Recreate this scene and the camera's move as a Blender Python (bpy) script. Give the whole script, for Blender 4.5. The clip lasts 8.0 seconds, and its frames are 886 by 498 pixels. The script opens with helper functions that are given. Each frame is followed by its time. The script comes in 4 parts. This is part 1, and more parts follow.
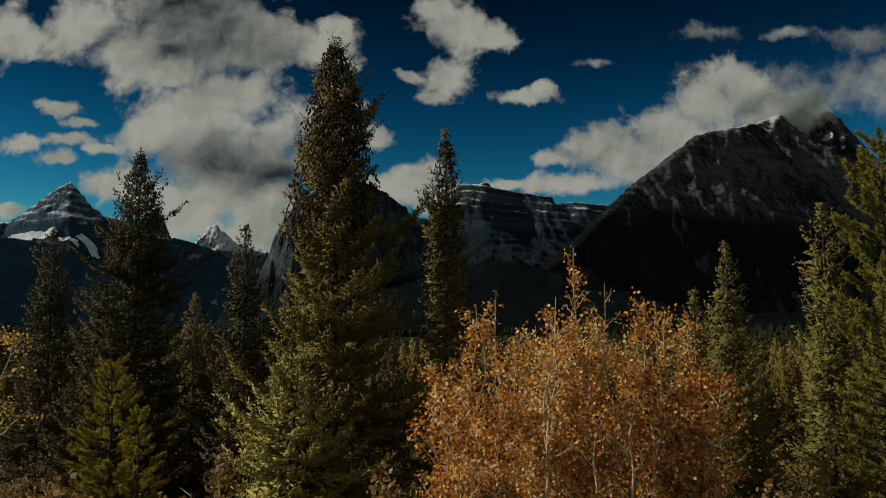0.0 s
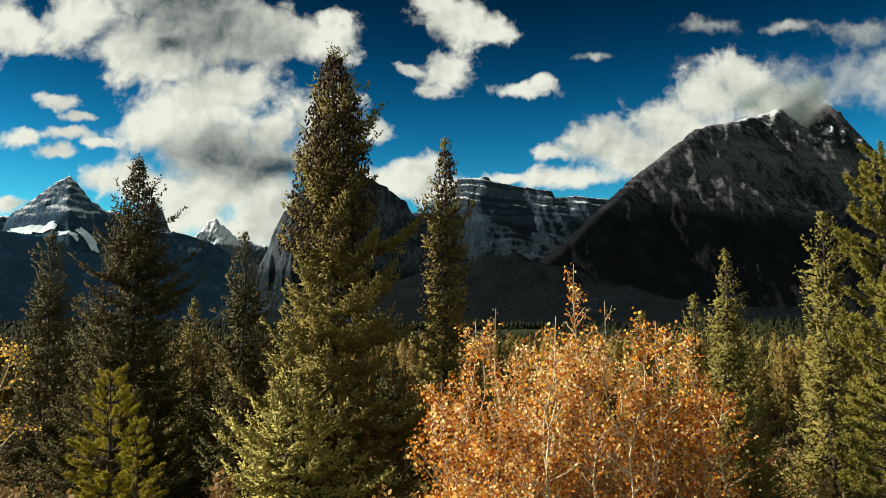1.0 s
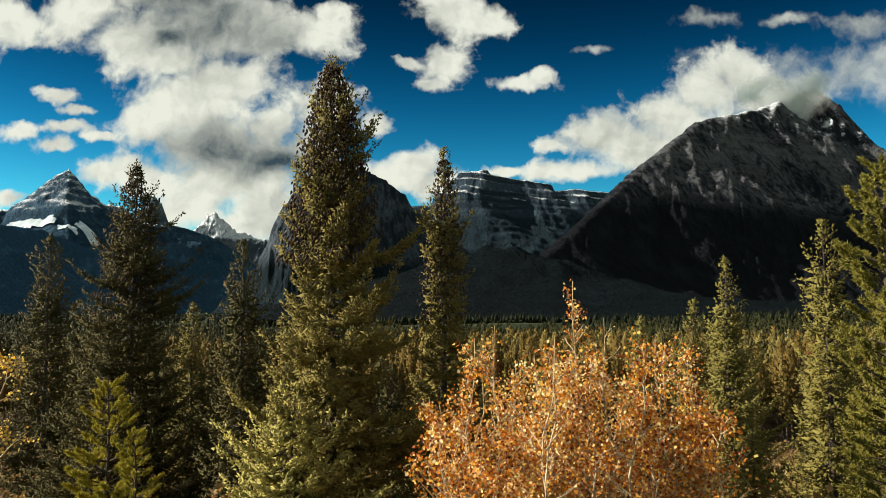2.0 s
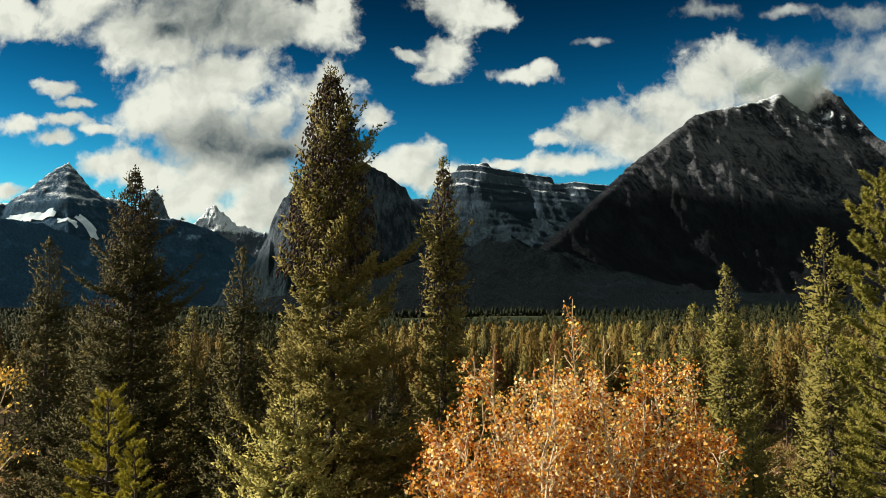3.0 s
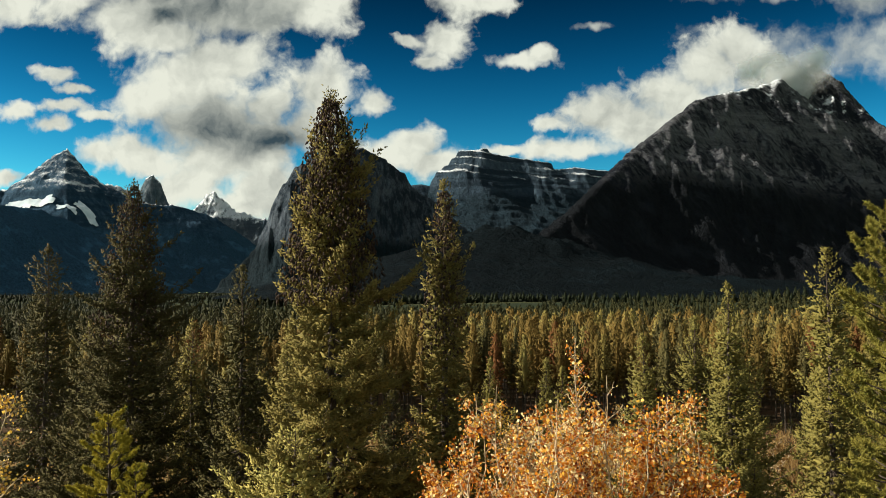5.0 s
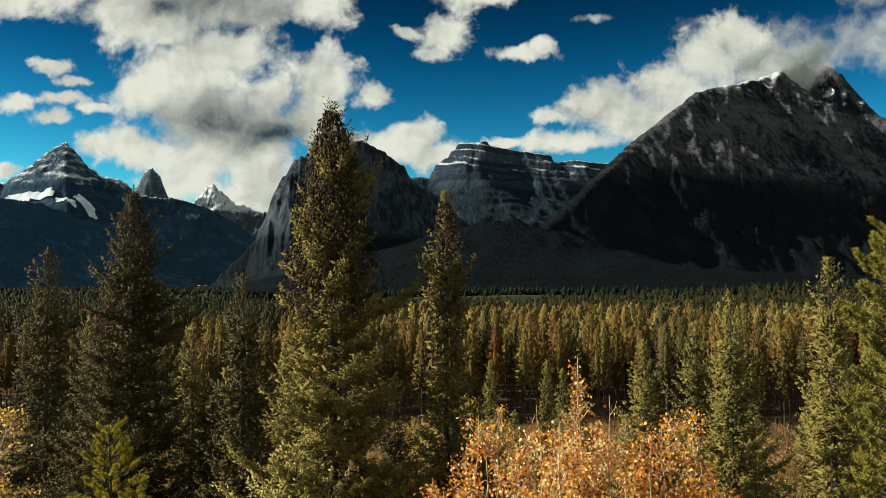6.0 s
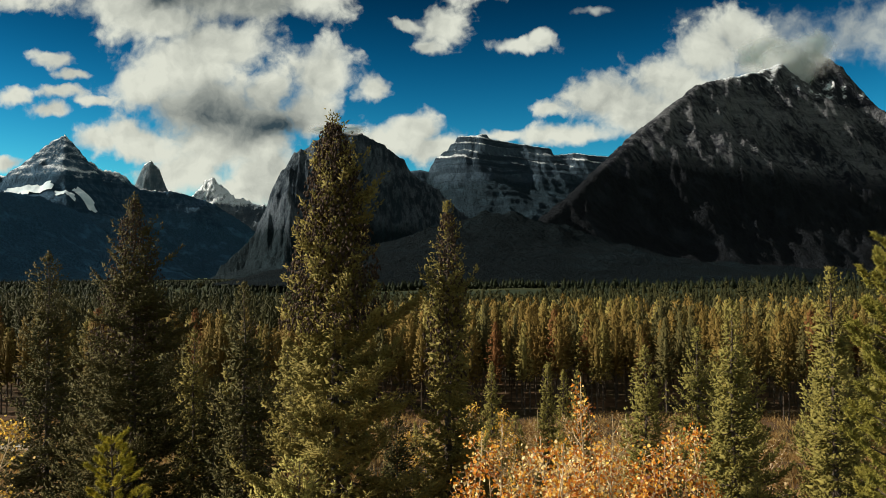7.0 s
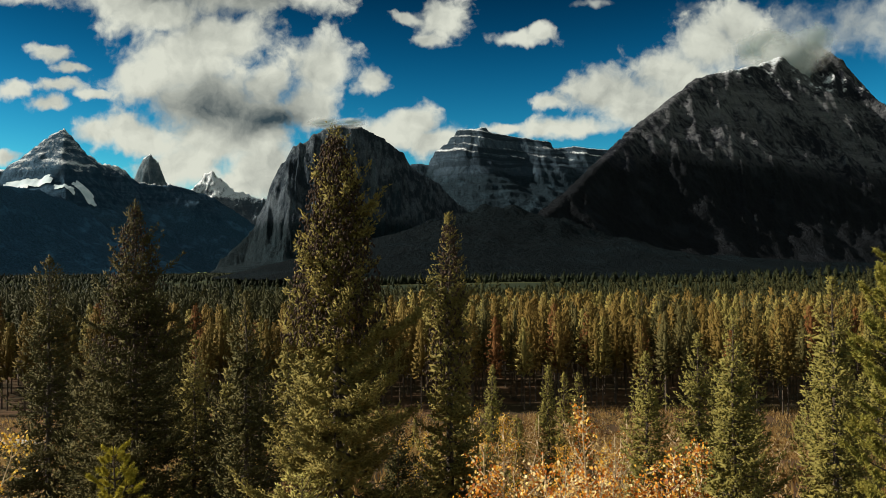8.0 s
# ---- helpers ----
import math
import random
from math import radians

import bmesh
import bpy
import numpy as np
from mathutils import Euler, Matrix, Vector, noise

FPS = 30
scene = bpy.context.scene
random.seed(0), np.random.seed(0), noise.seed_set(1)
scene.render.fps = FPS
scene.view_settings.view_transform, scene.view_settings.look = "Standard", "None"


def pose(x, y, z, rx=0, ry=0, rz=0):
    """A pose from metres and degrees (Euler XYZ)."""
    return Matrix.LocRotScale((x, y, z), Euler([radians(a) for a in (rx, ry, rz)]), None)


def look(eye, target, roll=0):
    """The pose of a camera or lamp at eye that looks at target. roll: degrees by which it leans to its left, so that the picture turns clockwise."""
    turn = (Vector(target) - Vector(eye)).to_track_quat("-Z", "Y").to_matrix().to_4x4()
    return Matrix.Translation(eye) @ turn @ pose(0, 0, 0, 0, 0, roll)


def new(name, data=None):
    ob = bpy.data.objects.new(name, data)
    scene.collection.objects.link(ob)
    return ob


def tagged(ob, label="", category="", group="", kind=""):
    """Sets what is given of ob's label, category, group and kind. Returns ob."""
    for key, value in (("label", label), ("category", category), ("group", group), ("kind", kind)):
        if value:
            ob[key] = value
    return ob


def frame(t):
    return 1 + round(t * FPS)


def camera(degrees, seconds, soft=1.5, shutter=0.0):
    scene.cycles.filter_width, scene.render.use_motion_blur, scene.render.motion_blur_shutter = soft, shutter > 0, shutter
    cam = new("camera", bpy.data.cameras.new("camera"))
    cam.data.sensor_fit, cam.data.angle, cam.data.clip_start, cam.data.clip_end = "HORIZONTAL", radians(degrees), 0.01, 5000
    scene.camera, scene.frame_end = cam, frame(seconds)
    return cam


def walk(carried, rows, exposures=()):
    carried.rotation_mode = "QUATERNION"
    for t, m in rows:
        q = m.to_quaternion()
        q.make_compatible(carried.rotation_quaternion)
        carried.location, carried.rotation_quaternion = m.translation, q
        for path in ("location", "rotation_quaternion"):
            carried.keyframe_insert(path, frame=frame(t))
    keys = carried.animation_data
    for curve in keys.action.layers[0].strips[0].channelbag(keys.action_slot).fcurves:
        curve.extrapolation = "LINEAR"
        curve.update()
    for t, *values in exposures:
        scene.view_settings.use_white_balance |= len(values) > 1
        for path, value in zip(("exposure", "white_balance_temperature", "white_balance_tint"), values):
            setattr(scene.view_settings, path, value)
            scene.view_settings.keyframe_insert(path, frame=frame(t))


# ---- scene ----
cam = camera(60.3, 8.0, soft=0.9)
METRES, EYE, TILT, LEAN, TURN = 1.9, 1.7, 5.55, 0.0, 0.0
ROWS = [
    (0.0, 0.0, 0.0, 0.0, -0.0, 0.0, -0.0),
    (0.5, -0.0015, 0.0098, 0.0576, -0.04, -0.22, -0.01),
    (1.0, 0.0008, 0.0211, 0.1142, -0.03, -0.46, -0.01),
    (1.5, 0.0034, 0.0327, 0.1705, -0.05, -0.7, 0.01),
    (3.0, 0.0096, 0.06, 0.3489, -0.06, -1.49, 0.11),
    (3.5, 0.011, 0.0682, 0.4121, -0.07, -1.75, 0.12),
    (4.0, 0.0087, 0.0791, 0.4762, -0.08, -2.0, 0.14),
    (4.5, 0.0038, 0.0894, 0.5408, -0.08, -2.27, 0.17),
    (6.0, -0.0108, 0.1268, 0.7324, -0.12, -3.09, 0.22),
    (6.5, -0.0206, 0.1351, 0.7943, -0.13, -3.35, 0.23),
    (7.0, -0.0267, 0.1412, 0.8572, -0.15, -3.61, 0.24),
    (7.5, -0.0332, 0.1479, 0.9199, -0.16, -3.87, 0.25),
    (8.0, -0.0395, 0.1512, 0.9848, -0.18, -4.1, 0.28),
]
EXPOSURES = [(0.0, -0.4), (0.2, 0.4), (0.4, 0.85), (0.6, 1.0), (4.0, 1.0), (8.0, 0.75)]
walk(cam, [(t, pose(0, 0, EYE, TILT, LEAN, TURN) @ pose(METRES * x, METRES * y, METRES * z, 90 + pitch, roll, yaw)) for t, x, y, z, yaw, pitch, roll in ROWS], EXPOSURES)

# ---- world, sun ----
SUN_AZIMUTH, SUN_HEIGHT = -92.0, 28.0          # degrees from the y axis to the right, above the horizon


class Nodes:
    """Short hand for a node tree."""

    def __init__(self, tree):
        self.tree = tree
        tree.nodes.clear()

    def add(self, kind, ins=(), **props):
        n = self.tree.nodes.new(kind)
        for k, v in props.items():
            setattr(n, k, v)
        for k, v in (ins.items() if isinstance(ins, dict) else enumerate(ins)):
            if v is None:
                continue
            if isinstance(v, bpy.types.NodeSocket):
                self.tree.links.new(v, n.inputs[k])
            else:
                n.inputs[k].default_value = v
        return n

    def m(self, op, *ins, clamp=False):
        return self.add("ShaderNodeMath", ins, operation=op, use_clamp=clamp).outputs[0]

    def v(self, op, *ins):
        return self.add("ShaderNodeVectorMath", ins, operation=op).outputs[1 if op in ("LENGTH", "DOT_PRODUCT", "DISTANCE") else 0]

    def noise(self, vec, scale, detail=4.0, rough=0.55, dim="3D", color=False, warp=0.0):
        n = self.add("ShaderNodeTexNoise", {"Vector": vec, "Scale": scale, "Detail": detail, "Roughness": rough, "Distortion": warp}, noise_dimensions=dim)
        return n.outputs[1 if color else 0]

    def ramp(self, x, lo, hi, a=0.0, b=1.0, smooth=True):
        return self.add("ShaderNodeMapRange", {0: x, 1: lo, 2: hi, 3: a, 4: b}, interpolation_type="SMOOTHSTEP" if smooth else "LINEAR").outputs[0]

    def mix(self, fac, a, b, blend="MIX"):
        n = self.add("ShaderNodeMix", {0: fac}, data_type="RGBA", blend_type=blend)
        for s, x in ((6, a), (7, b)):
            if isinstance(x, bpy.types.NodeSocket):
                self.tree.links.new(x, n.inputs[s])
            else:
                n.inputs[s].default_value = (*x, 1)
        return n.outputs[2]


def build_world():
    w = bpy.data.worlds.new("sky")
    scene.world = w
    w.use_nodes = True
    n = Nodes(w.node_tree)
    sky = n.add("ShaderNodeTexSky", sky_type="NISHITA", sun_disc=False, sun_elevation=radians(SUN_HEIGHT), sun_rotation=radians(SUN_AZIMUTH),
                altitude=1500.0, air_density=1.0, dust_density=0.3, ozone_density=2.0).outputs[0]
    sky = n.add("ShaderNodeHueSaturation", {"Hue": 0.485, "Saturation": 1.45, "Value": 1.0, "Color": sky}).outputs[0]
    sky = n.mix(1.0, n.add("ShaderNodeGamma", [sky, 1.5]).outputs[0], (0.0056, 0.0086, 0.0072), "MULTIPLY")
    way = n.add("ShaderNodeTexCoord").outputs["Generated"]
    xyz = n.add("ShaderNodeSeparateXYZ", [way])
    deep = n.ramp(xyz.outputs[2], 0.10, 0.42, 3.6, 0.60)
    teal = n.ramp(xyz.outputs[2], 0.04, 0.34, 1.15, 1.0)
    sky = n.mix(1.0, sky, n.add("ShaderNodeCombineXYZ", [n.m("MULTIPLY", deep, teal), n.m("MULTIPLY", deep, teal), deep]).outputs[0], "MULTIPLY")
    ahead = n.m("MAXIMUM", xyz.outputs[1], 0.15)
    plane = n.add("ShaderNodeCombineXYZ", [n.m("DIVIDE", xyz.outputs[0], ahead), n.m("DIVIDE", xyz.outputs[2], ahead), 0.0]).outputs[0]
    warp = n.v("SUBTRACT", n.noise(plane, 9.0, 4.0, 0.6, "2D", True), (0.5, 0.5, 0.5))
    warp2 = n.v("SUBTRACT", n.noise(plane, 34.0, 3.0, 0.6, "2D", True), (0.5, 0.5, 0.5))
    p = n.v("ADD", n.v("ADD", plane, n.v("MULTIPLY", warp, (0.055, 0.04, 0.0))), n.v("MULTIPLY", warp2, (0.016, 0.013, 0.0)))

    def bank(puffs, gain=1.0):
        """The density of a bank of puffs: middle, half widths."""
        total = None
        for u, v, a, b in puffs:
            d = n.v("LENGTH", n.v("MULTIPLY", n.v("SUBTRACT", p, (u, v, 0)), (1 / a, 1 / b, 0)))
            d = n.m("MULTIPLY", n.m("SUBTRACT", 1.45, d), gain)
            total = d if total is None else n.m("SMOOTH_MAX", total, d, 0.25)
        return total

    west_bank = bank([(-0.589, 0.390, 0.046, 0.044), (-0.493, 0.402, 0.067, 0.041), (-0.400, 0.366, 0.089, 0.048), (-0.294, 0.390, 0.085, 0.063), (-0.349, 0.434, 0.104, 0.044), (-0.240, 0.382, 0.044, 0.044), (-0.167, 0.370, 0.063, 0.041), (-0.149, 0.402, 0.037, 0.021)])
    middle_bank = bank([(-0.376, 0.335, 0.074, 0.033), (-0.292, 0.304, 0.085, 0.041), (-0.344, 0.269, 0.093, 0.048), (-0.388, 0.250, 0.059, 0.037), (-0.304, 0.223, 0.096, 0.052), (-0.251, 0.181, 0.067, 0.056), (-0.303, 0.166, 0.081, 0.041), (-0.339, 0.135, 0.067, 0.037), (-0.227, 0.135, 0.059, 0.044), (-0.229, 0.242, 0.033, 0.033), (-0.266, 0.204, 0.096, 0.033), (-0.401, 0.177, 0.059, 0.030), (-0.264, 0.109, 0.074, 0.033), (-0.204, 0.102, 0.059, 0.033)])
    low_puffs = bank([(-0.449, 0.177, 0.048, 0.022), (-0.509, 0.288, 0.024, 0.011), (-0.480, 0.267, 0.021, 0.010), (-0.561, 0.238, 0.022, 0.013), (-0.515, 0.219, 0.028, 0.012), (-0.494, 0.242, 0.033, 0.010), (-0.455, 0.230, 0.027, 0.009), (-0.579, 0.149, 0.024, 0.010), (-0.160, 0.269, 0.046, 0.052), (-0.169, 0.215, 0.046, 0.041)])
    puffs = bank([(0.020, 0.402, 0.056, 0.037), (-0.007, 0.426, 0.037, 0.024), (0.062, 0.390, 0.030, 0.022), (0.005, 0.335, 0.037, 0.025), (-0.037, 0.330, 0.024, 0.009), (-0.009, 0.305, 0.018, 0.013), (0.103, 0.304, 0.043, 0.016), (0.132, 0.312, 0.025, 0.015), (-0.097, 0.246, 0.024, 0.016)])
    saddle_bank = bank([(-0.037, 0.190, 0.041, 0.027), (-0.071, 0.177, 0.052, 0.025), (-0.003, 0.166, 0.052, 0.022), (0.151, 0.221, 0.025, 0.010), (0.223, 0.233, 0.053, 0.036), (0.170, 0.185, 0.089, 0.016), (0.268, 0.215, 0.070, 0.046), (0.080, 0.187, 0.041, 0.010), (0.322, 0.246, 0.052, 0.037), (0.300, 0.262, 0.060, 0.030), (0.348, 0.288, 0.052, 0.038), (0.395, 0.318, 0.046, 0.034), (0.430, 0.290, 0.046, 0.036)])
    cap_bank = bank([(0.400, 0.300, 0.075, 0.040), (0.470, 0.305, 0.060, 0.034), (0.357, 0.390, 0.041, 0.013), (0.460, 0.392, 0.028, 0.009), (0.575, 0.380, 0.055, 0.020), (0.592, 0.322, 0.070, 0.046), (0.203, 0.349, 0.024, 0.006)])
    dark = bank([(-0.298, 0.386, 0.078, 0.049), (-0.333, 0.430, 0.074, 0.030), (-0.240, 0.366, 0.041, 0.033), (-0.289, 0.211, 0.093, 0.025), (-0.236, 0.200, 0.052, 0.019), (-0.369, 0.363, 0.030, 0.015)])
    body = n.m("MAXIMUM", n.m("MAXIMUM", west_bank, middle_bank), n.m("MAXIMUM", n.m("MAXIMUM", low_puffs, puffs), saddle_bank))
    body = n.m("MAXIMUM", body, n.m("ADD", dark, 0.15))
    curl = n.noise(p, 20.0, 6.0, 0.54, "2D")
    lit = n.noise(n.v("ADD", p, (-0.008, 0.010, 0.0)), 20.0, 6.0, 0.54, "2D")
    edge = n.noise(plane, 60.0, 4.0, 0.55, "2D")
    lump = n.m("ADD", n.m("MULTIPLY", n.m("SUBTRACT", curl, 0.5), 2.0), n.m("MULTIPLY", n.m("SUBTRACT", edge, 0.5), 0.6))
    calm = n.m("MULTIPLY", lump, n.ramp(body, 0.35, 1.0, 1.0, 0.3))
    crisp = n.ramp(n.m("ADD", body, calm), 0.26, 1.0)
    soft = n.ramp(n.m("ADD", cap_bank, n.m("MULTIPLY", lump, 1.1)), 0.05, 1.5, 0.0, 0.66)
    # unseen scattered clouds overhead and behind the walk, added as fill light
    rest = n.ramp(n.noise(way, 3.2, 6.0, 0.6), 0.43, 0.58)
    rest = n.m("MULTIPLY", rest, n.ramp(xyz.outputs[1], 0.70, 0.45))
    cover = n.m("MAXIMUM", n.m("MAXIMUM", crisp, soft), rest)
    cover = n.m("MULTIPLY", cover, n.ramp(xyz.outputs[2], -0.02, 0.02))
    relief = n.m("MULTIPLY", n.m("SUBTRACT", curl, lit), 0.75)
    core = n.ramp(n.m("ADD", dark, n.m("MULTIPLY", n.m("SUBTRACT", curl, 0.5), 0.35)), -0.6, 1.3, 0.0, 0.66)
    broad = n.ramp(n.noise(plane, 7.0, 3.0, 0.5, "2D"), 0.35, 0.7, 0.0, 0.28)
    veil = n.m("MULTIPLY", soft, 0.3)
    bright = n.m("SUBTRACT", n.m("ADD", 1.0, relief), n.m("ADD", core, n.m("ADD", broad, veil)), clamp=True)
    cloud = n.mix(bright, (0.022, 0.037, 0.046), (0.415, 0.425, 0.365))
    n.add("ShaderNodeOutputWorld", [n.add("ShaderNodeBackground", [n.mix(cover, sky, cloud), 1.0]).outputs[0]])


build_world()
sun = new("sun", bpy.data.lights.new("sun", "SUN"))
sun.data.energy, sun.data.angle, sun.data.color = 5.0, radians(0.6), (1.0, 0.915, 0.76)
_a, _e = radians(SUN_AZIMUTH), radians(SUN_HEIGHT)
sun.matrix_world = look((math.sin(_a) * math.cos(_e) * 200, math.cos(_a) * math.cos(_e) * 200, math.sin(_e) * 200), (0, 0, 0))


# ---- materials ----
def material(name):
    m = bpy.data.materials.new(name)
    m.use_nodes = True
    return m, Nodes(m.node_tree)


def finish(n, color, rough=0.8, bump=None, strength=0.4, distance=0.05, through_light=0.0, spec=0.3):
    ins = {"Base Color": color, "Roughness": rough, "Specular IOR Level": spec}
    if bump is not None:
        ins["Normal"] = n.add("ShaderNodeBump", {"Height": bump, "Strength": strength, "Distance": distance}).outputs[0]
    s = n.add("ShaderNodeBsdfPrincipled", ins).outputs[0]
    if through_light:
        t = n.add("ShaderNodeBsdfTranslucent", {"Color": color}).outputs[0]
        s = n.add("ShaderNodeMixShader", [through_light, s, t]).outputs[0]
    n.add("ShaderNodeOutputMaterial", [s])


def needle_material(name, dark, light, tint, grain=0.5, patch_scale=0.9):
    m, n = material(name)
    isl = n.add("ShaderNodeNewGeometry").outputs["Random Per Island"]
    ob = n.add("ShaderNodeObjectInfo").outputs["Random"]
    where = n.add("ShaderNodeTexCoord").outputs["Object"]
    patch = n.ramp(n.noise(where, patch_scale, 3.0), 0.35, 0.7)
    c = n.mix(n.m("ADD", n.m("MULTIPLY", isl, grain), 0.55 * (1 - grain)), dark, light)
    c = n.mix(n.m("MULTIPLY", patch, 0.6), c, tint)
    c = n.mix(n.m("MULTIPLY", ob, 0.35), c, tint)
    finish(n, c, 0.6, through_light=0.16, spec=0.06)
    return m


def leaf_material(name, stops):
    m, n = material(name)
    isl = n.add("ShaderNodeNewGeometry").outputs["Random Per Island"]
    where = n.add("ShaderNodeTexCoord").outputs["Object"]
    ob = n.add("ShaderNodeObjectInfo").outputs["Random"]
    mixed = n.m("ADD", n.m("MULTIPLY", isl, 0.85), n.m("MULTIPLY", n.noise(where, 1.3, 2.0), 0.30))
    r = n.add("ShaderNodeValToRGB", [n.m("ADD", mixed, n.m("MULTIPLY", n.m("SUBTRACT", ob, 0.35), 0.3))])
    e = r.color_ramp.elements
    while len(e) < len(stops):
        e.new(0.5)
    for k, (pos, col) in enumerate(stops):
        e[k].position, e[k].color = pos, (*col, 1)
    finish(n, r.outputs[0], 0.5, through_light=0.5, spec=0.3)
    return m


def bark_material(name, dark, light, scale=6.0):
    m, n = material(name)
    where = n.add("ShaderNodeTexCoord").outputs["Object"]
    long = n.v("MULTIPLY", where, (1, 1, 0.25))
    a = n.noise(long, scale * 4, 6.0, 0.65)
    b = n.noise(where, scale * 0.4, 3.0)
    c = n.mix(n.m("MULTIPLY", n.ramp(a, 0.3, 0.7), n.ramp(b, 0.2, 0.8, 0.5, 1.0)), dark, light)
    finish(n, c, 0.85, a, 0.7, 0.03)
    return m


def rock_material(name, rock, pale, wood, tree_line, snow_line=99999.0, strata=0.0, snow_amount=0.5):
    """Rock with gullies, forest up to the tree line and snow above the snow line."""
    m, n = material(name)
    geo = n.add("ShaderNodeNewGeometry")
    pos = geo.outputs["Position"]
    sep = n.add("ShaderNodeSeparateXYZ", [pos])
    z = sep.outputs[2]
    up = n.add("ShaderNodeSeparateXYZ", [geo.outputs["Normal"]]).outputs[2]
    big = n.noise(pos, 0.004, 5.0, 0.6)
    streak = n.noise(n.v("MULTIPLY", pos, (1, 1, 0.2)), 0.045, 6.0, 0.65)
    fine = n.noise(pos, 0.11, 5.0, 0.7)
    c = n.mix(n.ramp(n.m("ADD", n.m("MULTIPLY", big, 0.5), n.m("MULTIPLY", streak, 0.6)), 0.47, 0.64), rock, pale)
    c = n.mix(n.ramp(fine, 0.3, 0.7, 0.0, 0.45), c, tuple(x * 0.45 for x in rock))
    if strata:
        lay = n.noise(n.add("ShaderNodeCombineXYZ", [n.m("MULTIPLY", sep.outputs[0], 0.0012), n.m("MULTIPLY", sep.outputs[1], 0.0012), n.m("MULTIPLY", n.m("ADD", z, n.m("MULTIPLY", big, 60.0)), 0.035)]).outputs[0], 1.0, 3.0, 0.6)
        c = n.mix(n.ramp(lay, 0.46, 0.56, 0.0, strata), c, tuple(x * 0.5 for x in rock))
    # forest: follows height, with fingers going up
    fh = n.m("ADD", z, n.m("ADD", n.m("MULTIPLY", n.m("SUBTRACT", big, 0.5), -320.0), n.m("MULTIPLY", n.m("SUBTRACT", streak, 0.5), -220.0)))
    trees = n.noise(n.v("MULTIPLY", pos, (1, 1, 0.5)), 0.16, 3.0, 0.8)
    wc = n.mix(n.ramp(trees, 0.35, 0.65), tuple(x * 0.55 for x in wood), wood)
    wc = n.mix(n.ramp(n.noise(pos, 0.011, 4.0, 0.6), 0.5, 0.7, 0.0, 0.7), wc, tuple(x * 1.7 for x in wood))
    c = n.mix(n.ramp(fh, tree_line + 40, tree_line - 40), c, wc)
    if snow_line < 9000:
        sf = n.m("ADD", n.m("MULTIPLY", n.m("MINIMUM", n.m("SUBTRACT", z, snow_line), 60.0), 0.01), n.m("ADD", n.m("MULTIPLY", up, 1.6), n.m("MULTIPLY", fine, 0.9)))
        sf = n.m("ADD", sf, n.m("MULTIPLY", streak, 0.6))
        c = n.mix(n.ramp(sf, 2.50 - snow_amount, 2.90 - snow_amount), c, (0.75, 0.79, 0.84))
    finish(n, c, 0.9, n.m("ADD", n.m("MULTIPLY", streak, 2.0), n.m("ADD", fine, n.m("MULTIPLY", trees, 0.5))), 1.0, 14.0, spec=0.04)
    return m


def ground_material():
    m, n = material("forest_floor")
    pos = n.add("ShaderNodeNewGeometry").outputs["Position"]
    y = n.add("ShaderNodeSeparateXYZ", [pos]).outputs[1]
    a = n.noise(pos, 0.09, 6.0, 0.65)
    b = n.noise(pos, 1.7, 5.0, 0.7)
    far = n.noise(n.v("MULTIPLY", pos, (0.4, 1, 1)), 0.012, 5.0, 0.6)
    c = n.mix(n.ramp(a, 0.4, 0.62), (0.03, 0.022, 0.012), (0.095, 0.052, 0.03))
    c = n.mix(n.ramp(b, 0.45, 0.7, 0.0, 0.6), c, (0.05, 0.05, 0.02))
    fc = n.mix(n.ramp(far, 0.45, 0.58), (0.018, 0.026, 0.013), (0.045, 0.050, 0.020))
    c = n.mix(n.ramp(y, 250.0, 500.0), c, fc)
    finish(n, c, 0.95, b, 0.6, 0.08, spec=0.1)
    return m


def gravel_material():
    m, n = material("pale_gravel")
    pos = n.add("ShaderNodeNewGeometry").outputs["Position"]
    v = n.add("ShaderNodeTexVoronoi", {"Vector": pos, "Scale": 5.0})
    a = n.noise(pos, 0.5, 5.0)
    c = n.mix(n.ramp(a, 0.35, 0.65), (0.30, 0.29, 0.27), (0.55, 0.53, 0.50))
    c = n.mix(0.35, c, v.outputs["Color"], "MULTIPLY")
    finish(n, c, 0.9, v.outputs["Distance"], 0.6, 0.06)
    return m


SPRUCE = needle_material("spruce_needles", (0.036, 0.038, 0.014), (0.25, 0.205, 0.062), (0.235, 0.182, 0.05))
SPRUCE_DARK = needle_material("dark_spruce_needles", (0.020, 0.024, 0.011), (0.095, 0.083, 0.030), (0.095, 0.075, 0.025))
SPRUCE_YOUNG = needle_material("young_spruce_needles", (0.034, 0.040, 0.014), (0.25, 0.215, 0.062), (0.21, 0.172, 0.044))
PINE_YELLOW = needle_material("yellow_pine_needles", (0.13, 0.125, 0.018), (0.46, 0.40, 0.055), (0.44, 0.35, 0.045))
# sunlight on low boughs is put into this pale needle colour
SPRUCE_SUNLIT = needle_material("sunlit_spruce_needles", (0.10, 0.10, 0.03), (0.48, 0.42, 0.13), (0.44, 0.36, 0.10))
PINE = needle_material("pine_needles", (0.055, 0.062, 0.015), (0.30, 0.27, 0.058), (0.28, 0.235, 0.05))
STAND = needle_material("stand_needles", (0.028, 0.028, 0.010), (0.17, 0.125, 0.032), (0.175, 0.102, 0.026), 0.45, 0.16)
